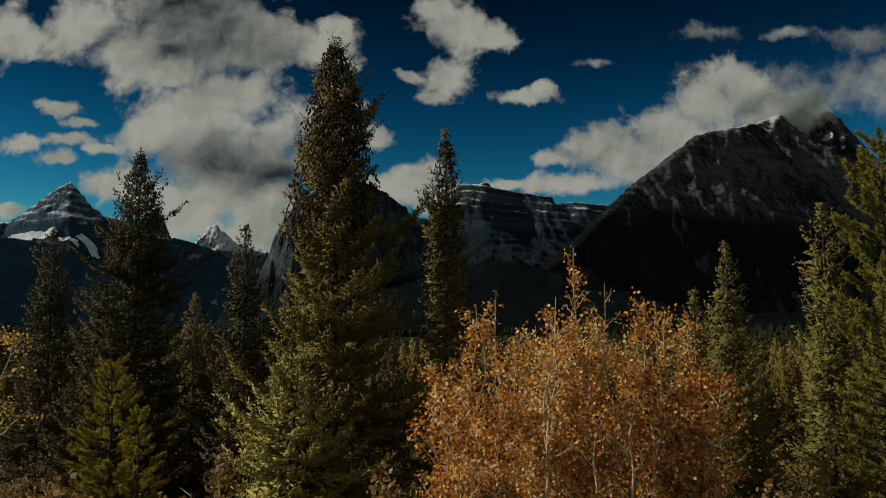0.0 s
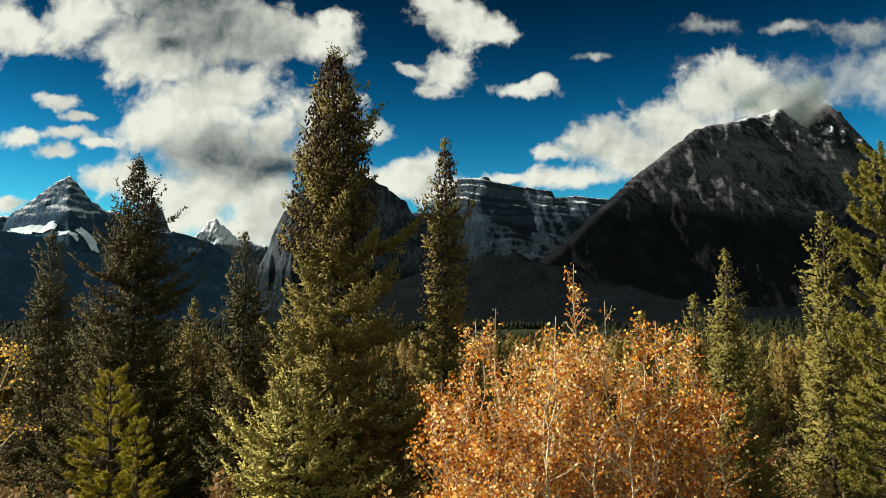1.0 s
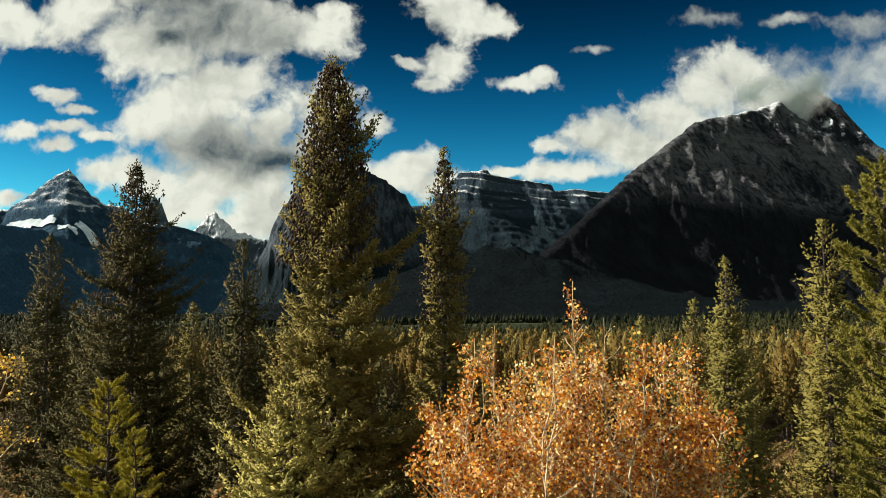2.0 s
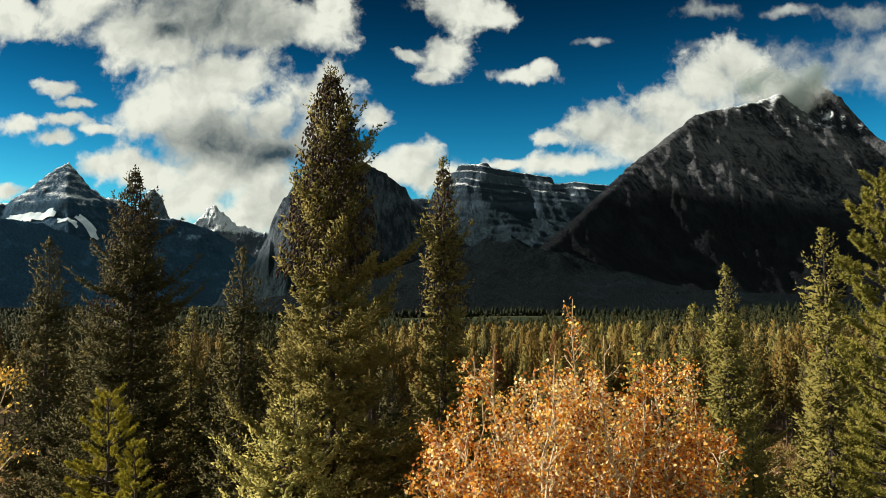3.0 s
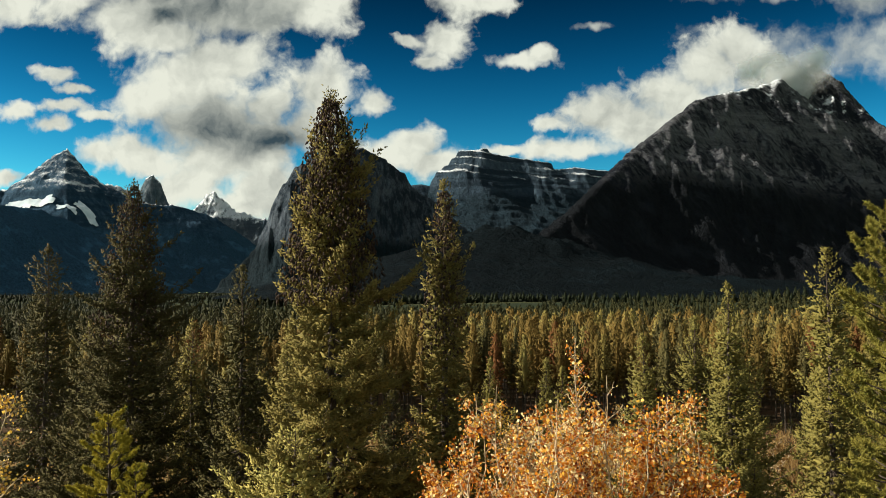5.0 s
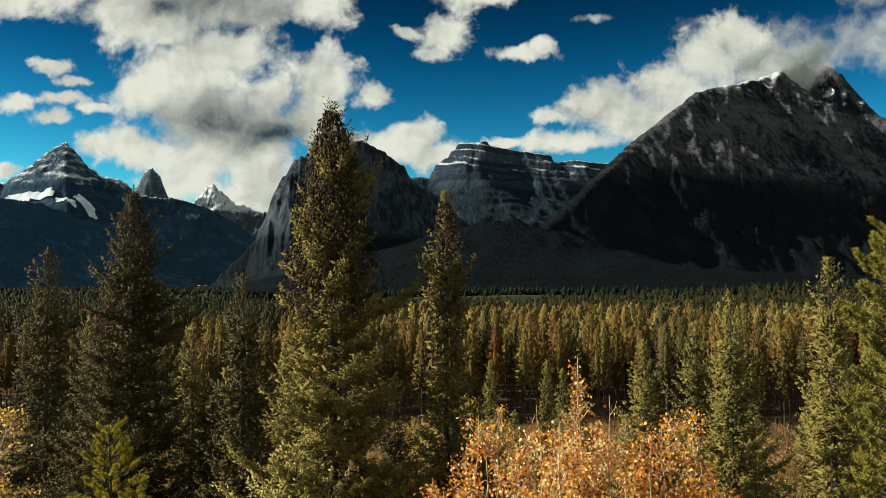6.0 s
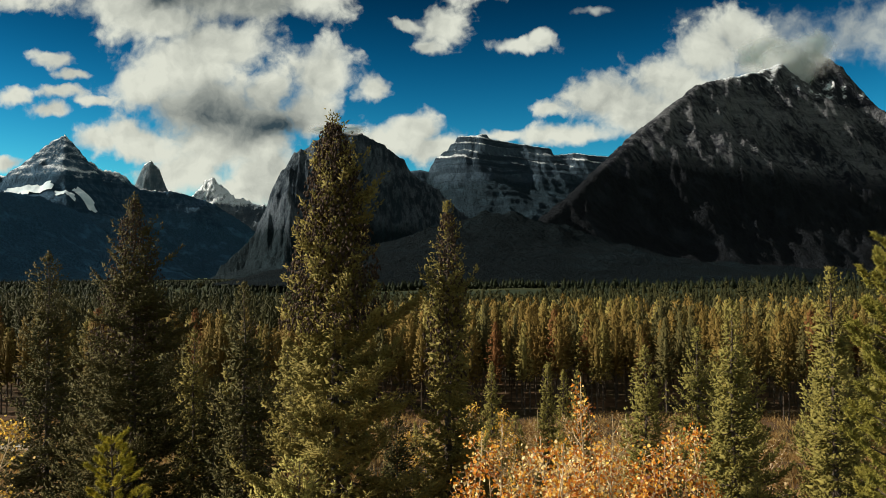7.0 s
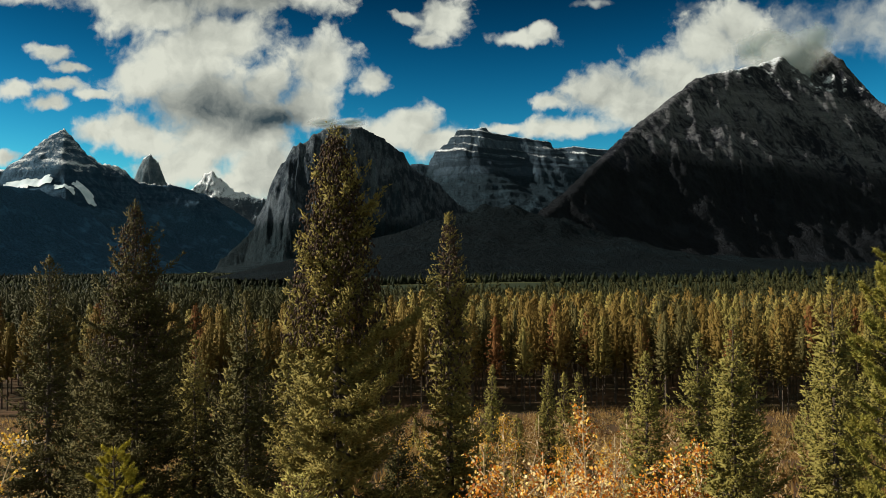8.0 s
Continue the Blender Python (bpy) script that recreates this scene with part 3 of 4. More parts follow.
def tube(points, radii, sides=7):
    """A tapered tube along points."""
    p, r = np.asarray(points, float), np.asarray(radii, float)
    d = unit(np.gradient(p, axis=0))
    ref = np.array([1.0, 0.0, 0.0]) if abs(d[0][2]) > 0.7 else np.array([0.0, 0.0, 1.0])
    A = unit(np.cross(d, ref))
    B = np.cross(d, A)
    w = np.arange(sides) * 2 * math.pi / sides
    V = p[:, None] + r[:, None, None] * (A[:, None] * np.cos(w)[None, :, None] + B[:, None] * np.sin(w)[None, :, None])
    F = []
    for i in range(len(p) - 1):
        for k in range(sides):
            j = (k + 1) % sides
            F.append((i * sides + k, i * sides + j, (i + 1) * sides + j, (i + 1) * sides + k))
    return V.reshape(-1, 3), np.array(F)


def merge(pieces):
    V, F, base = [], [], 0
    for v, f in pieces:
        V.append(v)
        F.append(f + base)
        base += len(v)
    return np.concatenate(V), np.concatenate(F)


def spruce_arrays(seed, height, width, density=1.0, twig=0.20, thick=0.046, low=0.06, shape=0.8, droop=0.30, stray=0.12, lean=0.0, whorl=0.46, ragged=0.5):
    """Trunk, limbs and needle twigs of a spruce: whorls of uneven branches, each a flat spray of branchlets with upturned shoots."""
    rng = np.random.default_rng(seed)
    zz = np.linspace(0, height, 14)
    bend = lean * (zz / height) ** 1.5
    wob = 0.05 * np.sin(zz * 1.3 + seed) * zz / height
    spine = np.stack([bend + wob, 0.5 * wob, zz], 1)
    trunk = tube(spine, 0.012 * height * (1 - zz / height) ** 0.9 + 0.012, 8)
    limbs, PP, DD, LL = [], [], [], []
    IP, ID, IL = [], [], []
    up = np.array([0, 0, 1.0])
    s = np.linspace(0, 1, 6)
    z, turn = low * height, rng.uniform(0, 6)
    while z < height - 0.12:
        t = z / height
        ax, ay = np.interp(z, zz, spine[:, 0]), np.interp(z, zz, spine[:, 1])
        reach = width * min(1.0, 0.75 + t * 1.6) * (1 - t) ** shape * min(1.0, 0.3 + 0.3 * (height - z)) + 0.06
        count = int(rng.integers(5, 9)) if t < 0.85 else int(rng.integers(4, 6))
        az = turn + np.arange(count) * 2 * math.pi / count + rng.normal(size=count) * 0.3
        lobe = 1 - ragged * 0.75 + ragged * 1.25 * vnoise(np.cos(az) * 1.1 + 9 + z * 0.22, np.sin(az) * 1.1 + z * 0.75, seed)
        for k in range(count):
            ln = reach * lobe[k] * rng.uniform(0.72, 1.06)
            if rng.random() < stray:
                ln *= rng.uniform(1.15, 1.45)
            rise = np.interp(t, [0, 0.35, 0.75, 1], [-0.36, -0.18, 0.10, 0.9]) + rng.normal() * 0.12
            curl = 0.22 + 0.2 * rng.random()
            sway = rng.normal() * 0.12
            d = np.array([math.cos(az[k]), math.sin(az[k]), 0.0])
            side = np.array([-d[1], d[0], 0.0])
            line = np.array([ax, ay, z + rng.normal() * 0.06]) + d * (s * ln)[:, None] + side * (sway * ln * s * s)[:, None] + up * (ln * (rise * s - droop * s * (1 - s) * 1.2 + curl * s ** 3))[:, None]
            limbs.append(tube(line, (0.010 + 0.012 * ln) * (1 - s) + 0.004, 3))
            nt = max(5, int(ln * 13 * density))
            u = np.append(np.sort(rng.uniform(0.12 if ln < 1 else 0.2, 1.0, nt - 1)), 1.0)
            p0 = np.stack([np.interp(u, s, line[:, i]) for i in range(3)], 1)
            lt = (0.36 * ln * (1 - u) ** 0.75 + 0.13) * rng.uniform(0.55, 1.1, nt)
            sg = np.where(np.arange(nt) % 2 == 0, 1.0, -1.0)
            slope = np.gradient(line[:, 2], s) / max(ln, 0.1)
            td = unit(d * rng.uniform(0.55, 1.0, nt)[:, None] + side * (sg * rng.uniform(0.3, 1.0, nt) * (u < 0.99))[:, None] + up * (0.75 * np.interp(u, s, slope) + rng.uniform(-0.34, 0.14, nt))[:, None])
            m = np.maximum(2, (lt / (twig * 0.34) * density).astype(int))
            i = np.repeat(np.arange(nt), m)
            j = np.arange(len(i)) - np.repeat(np.cumsum(m) - m, m)
            w = (j + rng.random(len(i))) / m[i] * lt[i]
            P = p0[i] + td[i] * w[:, None] + rng.normal(size=(len(i), 3)) * 0.035
            P[:, 2] += 0.22 * w * w / np.maximum(lt[i], 0.1)
            fork = np.cross(td[i], up) * np.where(j % 2 == 0, 0.62, -0.62)[:, None]
            D = unit(td[i] * 0.8 + fork + rng.normal(size=(len(i), 3)) * 0.42 + up * 0.22)
            PP.append(P)
            DD.append(D)
            LL.append(twig * rng.uniform(0.65, 1.25, len(i)) * (0.75 + 0.25 * min(1.0, ln)))
        if t < 0.82:
            m = int(10 + 13 * reach)
            a = rng.uniform(0, 6.28, m)
            r = reach * 0.42 * np.sqrt(rng.random(m))
            IP.append(np.array([ax, ay, z]) + np.stack([np.cos(a) * r, np.sin(a) * r, rng.uniform(-0.3, 0.3, m)], 1))
            ID.append(unit(np.stack([np.cos(a), np.sin(a), rng.uniform(-0.6, 0.6, m)], 1) + rng.normal(size=(m, 3)) * 0.5))
            IL.append(rng.uniform(0.3, 0.5, m))
        z += whorl * (0.7 + 0.6 * rng.random()) * (1 if t < 0.7 else 0.75)
        turn += 0.9
    # leader
    m = int(10 + height)
    P = np.array([spine[-1]]) - up * rng.uniform(0, 0.7, m)[:, None]
    PP.append(P)
    DD.append(unit(rng.normal(size=(m, 3)) * 0.5 + np.array([0, 0, 0.8])))
    LL.append(np.full(m, twig * 0.9))
    P, D, L = np.concatenate(PP), np.concatenate(DD), np.concatenate(LL)
    IP, ID, IL = np.concatenate(IP), np.concatenate(ID), np.concatenate(IL)
    lv, lf = merge(limbs)
    return trunk, (lv, lf), merge([tufts(P, D, L, L * (thick / twig)), tufts(IP, ID, IL, IL * 0.24)])


SAPLING = 0.3393     # the trees round the walk are saplings; their shapes are drawn three times as large


def drop(at):
    """How far the ground lies below the bench under a sapling, in the saplings' own scale."""
    return (0.03 - float(ground_height(at[0] * SAPLING, at[1] * SAPLING))) / SAPLING


def stand_up(ob, at, tall, top, turn=0.0):
    """Stands a sapling on the sloping ground, with its top at that height over the bench."""
    s = SAPLING * (top + drop(at)) / tall
    ob.matrix_world = Matrix.LocRotScale((at[0] * SAPLING, at[1] * SAPLING, -drop(at) * SAPLING), Euler((0, 0, radians(turn))), (s, s, s))
    return ob


def conifer(name, arrays, at, top, needles, label, category="tree", group="", crown_label="", turn=0.0):
    """A tree of trunk, limbs and crown, standing on the ground."""
    ob = stand_up(new(name), at, float(arrays[0][0][:, 2].max()), top, turn)
    tagged(ob, label, category, group)
    tv, tf = arrays[0]
    part("trunk", raw_mesh("trunk", tv, tf, BARK, True), ob)
    lv, lf = arrays[1]
    tagged(part("branchwork", raw_mesh("branchwork", lv, lf, BARK, True), ob), kind="stuff")
    cv, cf = arrays[2]
    part("crown", raw_mesh("crown", cv, cf, needles), ob, crown_label)
    return ob


def spruce(seed, top, width, at, needles, label, density=1.0, twig=0.20, thick=0.046, shape=0.7, turn=0.0, cones=0, **more):
    """A spruce whose foot lies as far down the bank as the ground does."""
    tall = top + drop(at)
    ob = conifer("spruce_tree", spruce_arrays(seed, tall, width * (tall / top) ** shape, density, twig, thick, shape=shape, **more), at, top, needles, label, turn=turn)
    if cones:
        # brown cones hang in the top third
        rng = np.random.default_rng(seed + 900)
        d = tall * 0.42 * rng.random(cones) ** 0.8 + 0.25
        r = width * (tall / top) ** shape * (d / tall) ** shape * rng.uniform(0.35, 0.95, cones)
        a = rng.uniform(0, 6.28, cones)
        P = np.stack([np.cos(a) * r + more.get("lean", 0.0) * (1 - d / tall) ** 1.5, np.sin(a) * r, tall - d + 0.12 * r], 1)
        D = unit(rng.normal(size=(cones, 3)) * 0.35 + np.array([0, 0, -1.0]))
        L = rng.uniform(0.14, 0.24, cones)
        tagged(part("cone_crop", raw_mesh("cone_crop", *spindles(P, D, L, L * 0.24, 4), CONE), ob, "brown hanging cones"), kind="stuff")
    return ob


def pine_arrays(seed, height, width, low=0.15, shape=0.55, needle=0.15, density=1.5, lean=0.0):
    """Trunk, limbs and long-needled tufts of a pine."""
    rng = np.random.default_rng(seed)
    zz = np.linspace(0, height, 12)
    spine = np.stack([lean * (zz / height) ** 1.5 + 0.08 * np.sin(zz * 0.9 + seed), 0.06 * np.sin(zz * 0.7 + 2 * seed), zz], 1)
    trunk = tube(spine, 0.013 * height * (1 - zz / height) ** 0.8 + 0.015, 8)
    limbs, PP, DD, LL = [], [], [], []
    z, turn = low * height, rng.uniform(0, 6)
    while z < height - 0.15:
        t = z / height
        ax, ay = np.interp(z, zz, spine[:, 0]), np.interp(z, zz, spine[:, 1])
        reach = width * min(1.0, 0.6 + t * 1.5) * (1 - t) ** shape + 0.15
        for k in range(int(rng.integers(4, 7))):
            az = turn + k * 1.26 + rng.normal() * 0.3
            ln = reach * rng.uniform(0.55, 1.15)
            d = np.array([math.cos(az), math.sin(az), 0.0])
            s = np.linspace(0, 1, 6)
            rise = np.interp(t, [0, 0.5, 1], [-0.05, 0.2, 0.8]) + rng.normal() * 0.12
            line = np.array([ax, ay, z]) + d * (s * ln)[:, None] + np.array([0, 0, 1.0]) * (ln * (rise * s + 0.25 * s ** 2))[:, None]
            limbs.append(tube(line, (0.012 + 0.014 * ln) * (1 - s) + 0.005, 4))
            for q in range(max(4, int(ln * 9 * density))):
                u = rng.uniform(0.4, 1.02) ** 0.7
                p0 = np.array([np.interp(u, s, line[:, i]) for i in range(3)])
                off = rng.normal(size=3) * np.array([0.2, 0.2, 0.12]) * ln * 0.55 * (1.15 - u)
                c = p0 + off
                axis = unit(d * 0.5 + off * 1.5 + np.array([0, 0, 0.5]))
                m = 30
                PP.append(c + axis * rng.uniform(-0.09, 0.09, m)[:, None])
                DD.append(unit(axis[None] * 0.55 + rng.normal(size=(m, 3)) * 0.7))
                LL.append(needle * rng.uniform(0.7, 1.2, m))
                if q % 2 == 0:
                    limbs.append(tube(np.stack([p0, c]), np.array([0.01, 0.006]), 3))
        z += 0.42 * (0.7 + 0.6 * rng.random())
        turn += 0.8
    P, D, L = np.concatenate(PP), np.concatenate(DD), np.concatenate(LL)
    return trunk, merge(limbs), blades(P, D, L, L * 0.26, rng)


def aspen_arrays(seed, height, width, count=2200, size=0.068, stems=1, bare=0.15):
    """Pale stems and branches with many small leaves."""
    rng = np.random.default_rng(seed)
    wood, PP, DD = [], [], []
    ends = []
    for k in range(stems):
        a = rng.uniform(0, 6.28)
        foot = np.array([math.cos(a), math.sin(a), 0]) * (0.25 * width * (stems > 1))
        top = foot * 1.6 + rng.normal(size=3) * [0.16 * width, 0.16 * width, 0] + [0, 0, height * (1.0 if k == 0 else rng.uniform(0.7, 0.95))]
        s = np.linspace(0, 1, 9)
        line = foot + (top - foot) * s[:, None] + np.stack([0.5 * np.sin(s * 7 + k + seed) + 0.25 * np.sin(s * 17 + seed), 0.5 * np.cos(s * 6 + seed), 0 * s], 1) * width * 0.22
        wood.append(tube(line, 0.0055 * height * (1 - s) + 0.008, 6))
        for b in range(int(height * 4.0)):
            u = rng.uniform(0.12, 0.97)
            p0 = np.array([np.interp(u, s, line[:, i]) for i in range(3)])
            az = rng.uniform(0, 6.28)
            ln = width * (1.05 - u) ** 0.6 * rng.uniform(0.35, 0.9) + 0.15
            d = np.array([math.cos(az), math.sin(az), rng.uniform(0.35, 1.2)])
            d = d / np.linalg.norm(d)
            w = np.linspace(0, 1, 5)
            br = p0 + d * (w * ln)[:, None] + rng.normal(size=(5, 3)) * 0.05 * ln * w[:, None] + np.array([0, 0, 0.22]) * (ln * w ** 2)[:, None]
            wood.append(tube(br, 0.009 * (1 - w) + 0.006 + 0.005 * ln * (1 - w), 4))
            for c in range(4):
                u2 = rng.uniform(0.3, 0.95)
                p1 = np.array([np.interp(u2, w, br[:, i]) for i in range(3)])
                d2 = unit(d + rng.normal(size=3) * 0.75)
                l2 = ln * rng.uniform(0.2, 0.45)
                tw = p1 + d2 * (np.array([0, 0.5, 1]) * l2)[:, None]
                wood.append(tube(tw, np.array([0.009, 0.007, 0.004]), 3))
                ends.append((p1, p1 + d2 * l2, rng.random() > bare))
            ends.append((p0 + (br[-1] - p0) * 0.3, br[-1], rng.random() > bare))
    live = [e for e in ends if e[2]]
    pick = rng.integers(0, len(live), count)
    A, B = np.array([e[0] for e in live])[pick], np.array([e[1] for e in live])[pick]
    P = A + (B - A) * rng.uniform(0.1, 1.05, count)[:, None] + rng.normal(size=(count, 3)) * 0.10
    D = unit(rng.normal(size=(count, 3)) + np.array([0, 0, -0.35]))
    return merge(wood), leaves(P, D, size * rng.uniform(0.6, 1.25, count), rng)


def aspen(arrays, at, top, mat, label, group="", turn=0.0, name="aspen_tree", category="tree"):
    ob = stand_up(new(name), at, float(arrays[0][0][:, 2].max()), top, turn)
    tagged(ob, label, category, group)
    part("stem", raw_mesh("stem", *arrays[0], PALE_BARK, True), ob)
    part("foliage", raw_mesh("foliage", *arrays[1], mat), ob)
    return ob


def stock(arrays, needles):
    """Shared meshes for trees that are copied."""
    return raw_mesh("trunk", *arrays[0], BARK, True), raw_mesh("branchwork", *arrays[1], BARK, True), raw_mesh("crown", *arrays[2], needles)


def plant(name, meshes, x, y, scale, turn, label, group="", wide=1.0):
    ob = new(name)
    ob.matrix_world = Matrix.LocRotScale((x, y, float(ground_height(x, y)) - 0.05), Euler((0, 0, turn)), (scale * wide, scale * wide, scale))
    tagged(ob, label, "tree", group)
    for k, me in zip(("trunk", "branchwork", "crown"), meshes):
        tagged(part(k, me, ob), kind="stuff" if k == "branchwork" else "")
    return ob


# the spruces that stand out
spruce(1, 15.7, 3.3, (-3.95, 28.0), SPRUCE, "tall broad spruce with ragged stray branches", 1.3, 0.175, 0.036, shape=0.62, stray=0.16, lean=-0.15, turn=40, cones=3600, ragged=0.8, whorl=0.44)
spruce(2, 12.7, 1.75, (0.1, 30.0), SPRUCE, "slender spruce with a narrow pointed crown", 1.25, 0.175, 0.036, shape=0.62, ragged=0.6, cones=700)
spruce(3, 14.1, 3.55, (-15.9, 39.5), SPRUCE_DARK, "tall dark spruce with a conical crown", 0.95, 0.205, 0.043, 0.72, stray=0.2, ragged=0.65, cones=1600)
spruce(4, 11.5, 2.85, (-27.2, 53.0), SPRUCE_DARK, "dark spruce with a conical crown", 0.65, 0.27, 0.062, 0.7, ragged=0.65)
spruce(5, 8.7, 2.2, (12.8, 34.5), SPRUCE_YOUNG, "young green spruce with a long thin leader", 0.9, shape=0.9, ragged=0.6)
# the taller trees' shade on this one is also in its dark needle colour
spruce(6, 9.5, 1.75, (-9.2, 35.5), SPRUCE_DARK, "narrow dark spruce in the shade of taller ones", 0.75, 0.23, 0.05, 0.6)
spruce(7, 10.1, 2.0, (16.2, 32.3), SPRUCE_YOUNG, "green spruce with a long pointed top", 0.9, shape=0.62, ragged=0.7, stray=0.2)
spruce(8, 5.9, 1.7, (10.95, 42.0), SPRUCE_YOUNG, "young bright green spruce in front of the valley", 0.75, 0.23, 0.052, 0.75)
spruce(9, 6.8, 1.6, (14.1, 43.0), SPRUCE_YOUNG, "young bright green spruce in front of the valley", 0.75, 0.23, 0.052, 0.75)
spruce(10, 6.7, 1.7, (-14.6, 45.0), SPRUCE, "young spruce half hidden behind taller ones", 0.7, 0.24, 0.054, 0.75)
# added bush: its pale colour stands for the tallest spruce's sunlit boughs
spruce(13, 3.9, 2.7, (-4.8, 25.2), SPRUCE_SUNLIT, "short bushy spruce added for the sunlit lower boughs of the tallest one", 1.1, 0.18, 0.04, shape=0.6, low=0.03, ragged=0.7)
# narrow young spruces behind the grove
for k, (x, y, top) in enumerate([(3.6, 58, 3.2), (7.8, 58, 3.2), (9.3, 60, 2.4), (10.3, 59, 2.5), (5.3, 57, -0.4), (1.6, 60, 1.0)]):
    conifer("spruce_tree", spruce_arrays(60 + k, top + drop((x, y)), 1.9, 0.7, 0.24, 0.052, shape=0.75), (x, y), top, SPRUCE_YOUNG, "narrow young golden-green spruce behind the aspens")
# pines
conifer("pine_tree", pine_arrays(21, 13.6, 1.75, shape=0.28, density=2.0), (13.75, 23.6), 10.8, PINE, "yellow-green pine with long-needled tufts")
conifer("pine_tree", pine_arrays(22, 7.2, 2.1, low=0.1, shape=0.35), (15.6, 25.0), 5.2, PINE, "low bushy yellow-green pine")
conifer("pine_tree", pine_arrays(23, 7.0, 2.0, low=0.1, shape=0.7), (-13.3, 31.0), 3.7, PINE_YELLOW, "small yellow-green pine in front of dark spruces")
conifer("pine_tree", pine_arrays(24, 6.0, 1.7, low=0.1, shape=0.7), (-11.6, 29.5), 1.9, PINE_YELLOW, "low yellow-green pine in front of dark spruces")

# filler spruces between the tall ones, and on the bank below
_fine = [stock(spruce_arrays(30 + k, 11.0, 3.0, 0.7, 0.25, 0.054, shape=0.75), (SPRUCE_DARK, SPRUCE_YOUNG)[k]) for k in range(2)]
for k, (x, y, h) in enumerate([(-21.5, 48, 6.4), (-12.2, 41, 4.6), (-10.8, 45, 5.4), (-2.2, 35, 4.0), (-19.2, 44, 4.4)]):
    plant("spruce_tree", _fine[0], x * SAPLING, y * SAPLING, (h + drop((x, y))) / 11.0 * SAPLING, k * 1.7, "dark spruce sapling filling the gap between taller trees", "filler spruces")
for k, (x, y, h) in enumerate([(19.4, 38, 6.0), (21.5, 42, 5.6), (17.8, 47, 6.0), (1.8, 35, 2.6), (12.0, 30, 2.2)]):
    plant("spruce_tree", _fine[1], x * SAPLING, y * SAPLING, (h + drop((x, y))) / 11.0 * SAPLING, k * 1.9, "young green spruce sapling beside the aspen grove", "young spruces")
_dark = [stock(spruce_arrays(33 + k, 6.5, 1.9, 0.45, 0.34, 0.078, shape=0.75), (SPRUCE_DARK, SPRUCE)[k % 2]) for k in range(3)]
_young = [stock(spruce_arrays(40 + k, 5.5, 1.6, 0.45, 0.32, 0.074, shape=0.75), SPRUCE_YOUNG) for k in range(3)]
for k in range(36):
    rng = np.random.default_rng(250 + k)
    y = 22 + 74 * (k / 36) ** 0.8
    x = y * (rng.uniform(-0.50, -0.10) if k % 3 else rng.uniform(0.30, 0.62))
    h = max(1.2, min(rng.uniform(3.5, 9.0), -float(ground_height(x, y)) - rng.uniform(-0.3, 1.5)))
    plant("spruce_tree", _dark[k % 3] if k % 3 else _young[k % 3], x, y, h / 6.0, k * 1.9, "dark spruce standing on the bank above the valley", "spruces of the bank")
for k, (x, y, h) in enumerate([(6.3, 95, 7.5), (13.2, 100, 7.0), (16.0, 98, 5.5), (18.2, 97, 5.5), (9.3, 92, 3.6), (11.0, 108, 4.5), (8.0, 112, 3.5), (14.5, 115, 5.0), (4.0, 110, 5.5), (19.5, 112, 6.0), (-3.5, 100, 5.0), (24.0, 100, 6.0), (-8.0, 96, 6.5)]):
    plant("spruce_tree", _young[k % 3], x, y, h / 5.5, k * 1.9, "lone green spruce in the valley clearing", "spruces of the clearing", wide=0.8)

# aspen grove
GROVE = "slim young aspen with orange and gold autumn leaves"
for k in range(26):
    rng = np.random.default_rng(300 + k)
    x, y = 0.25 + 7.6 * (k + 0.5) / 26 + rng.normal() * 0.35, 20.8 + rng.uniform(-2.2, 3.0)
    h = 5.0 - 0.06 * abs(x - 3.2) ** 1.5 + rng.uniform(-1.7, 0.75)
    aspen(aspen_arrays(300 + k, h, 1.15, 1500, stems=2, bare=0.3), (x, y), h, ASPEN, GROVE, "aspens of the grove")
aspen(aspen_arrays(330, 7.1, 0.9, 420), (3.5, 21.0), 7.1, ASPEN, "tallest young aspen with a thin leafy top", "aspens of the grove")
aspen(aspen_arrays(331, 5.9, 1.0, 420), (1.3, 20.5), 5.9, ASPEN, GROVE, "aspens of the grove")
aspen(aspen_arrays(332, 6.1, 0.9, 260, bare=0.5), (4.45, 21.0), 6.1, ASPEN, "half-bare young aspen with a pale crooked stem", "aspens of the grove")
aspen(aspen_arrays(333, 4.8, 1.2, 500), (-16.3, 28.0), 4.8, ASPEN_YELLOW, "yellow young aspen beside dark spruces")

for k in range(12):
    rng = np.random.default_rng(360 + k)
    aspen(aspen_arrays(360 + k, 6.0, 1.6, 800, bare=0.3), (1.2 + 9.6 * k / 11 + rng.normal() * 0.3, 44 + rng.uniform(-4, 5)), 1.2 + rng.uniform(-0.9, 1.2), (ASPEN_YELLOW, ASPEN, SHRUB)[k % 3], "low golden aspen on the bank below the grove", "aspens of the bank")

for k, (x, y, top) in enumerate([(-1.3, 44, 1.6), (-0.5, 43, 1.0), (-2.3, 46, 0.4), (-2.0, 40, 1.5), (-0.4, 39, 1.2), (-2.8, 38, 0.6)]):
    aspen(aspen_arrays(380 + k, 6.0, 1.6, 800), (x, y), top, ASPEN_YELLOW, "low golden aspen on the bank below the grove", "aspens of the bank")

# russet shrubs under the trees
_shrub = [aspen_arrays(340 + k, 1.1, 0.9, 130, 0.095, stems=1) for k in range(3)]
_shrub = [(raw_mesh("stem", *a[0], PALE_BARK, True), raw_mesh("foliage", *a[1], SHRUB)) for a in _shrub]


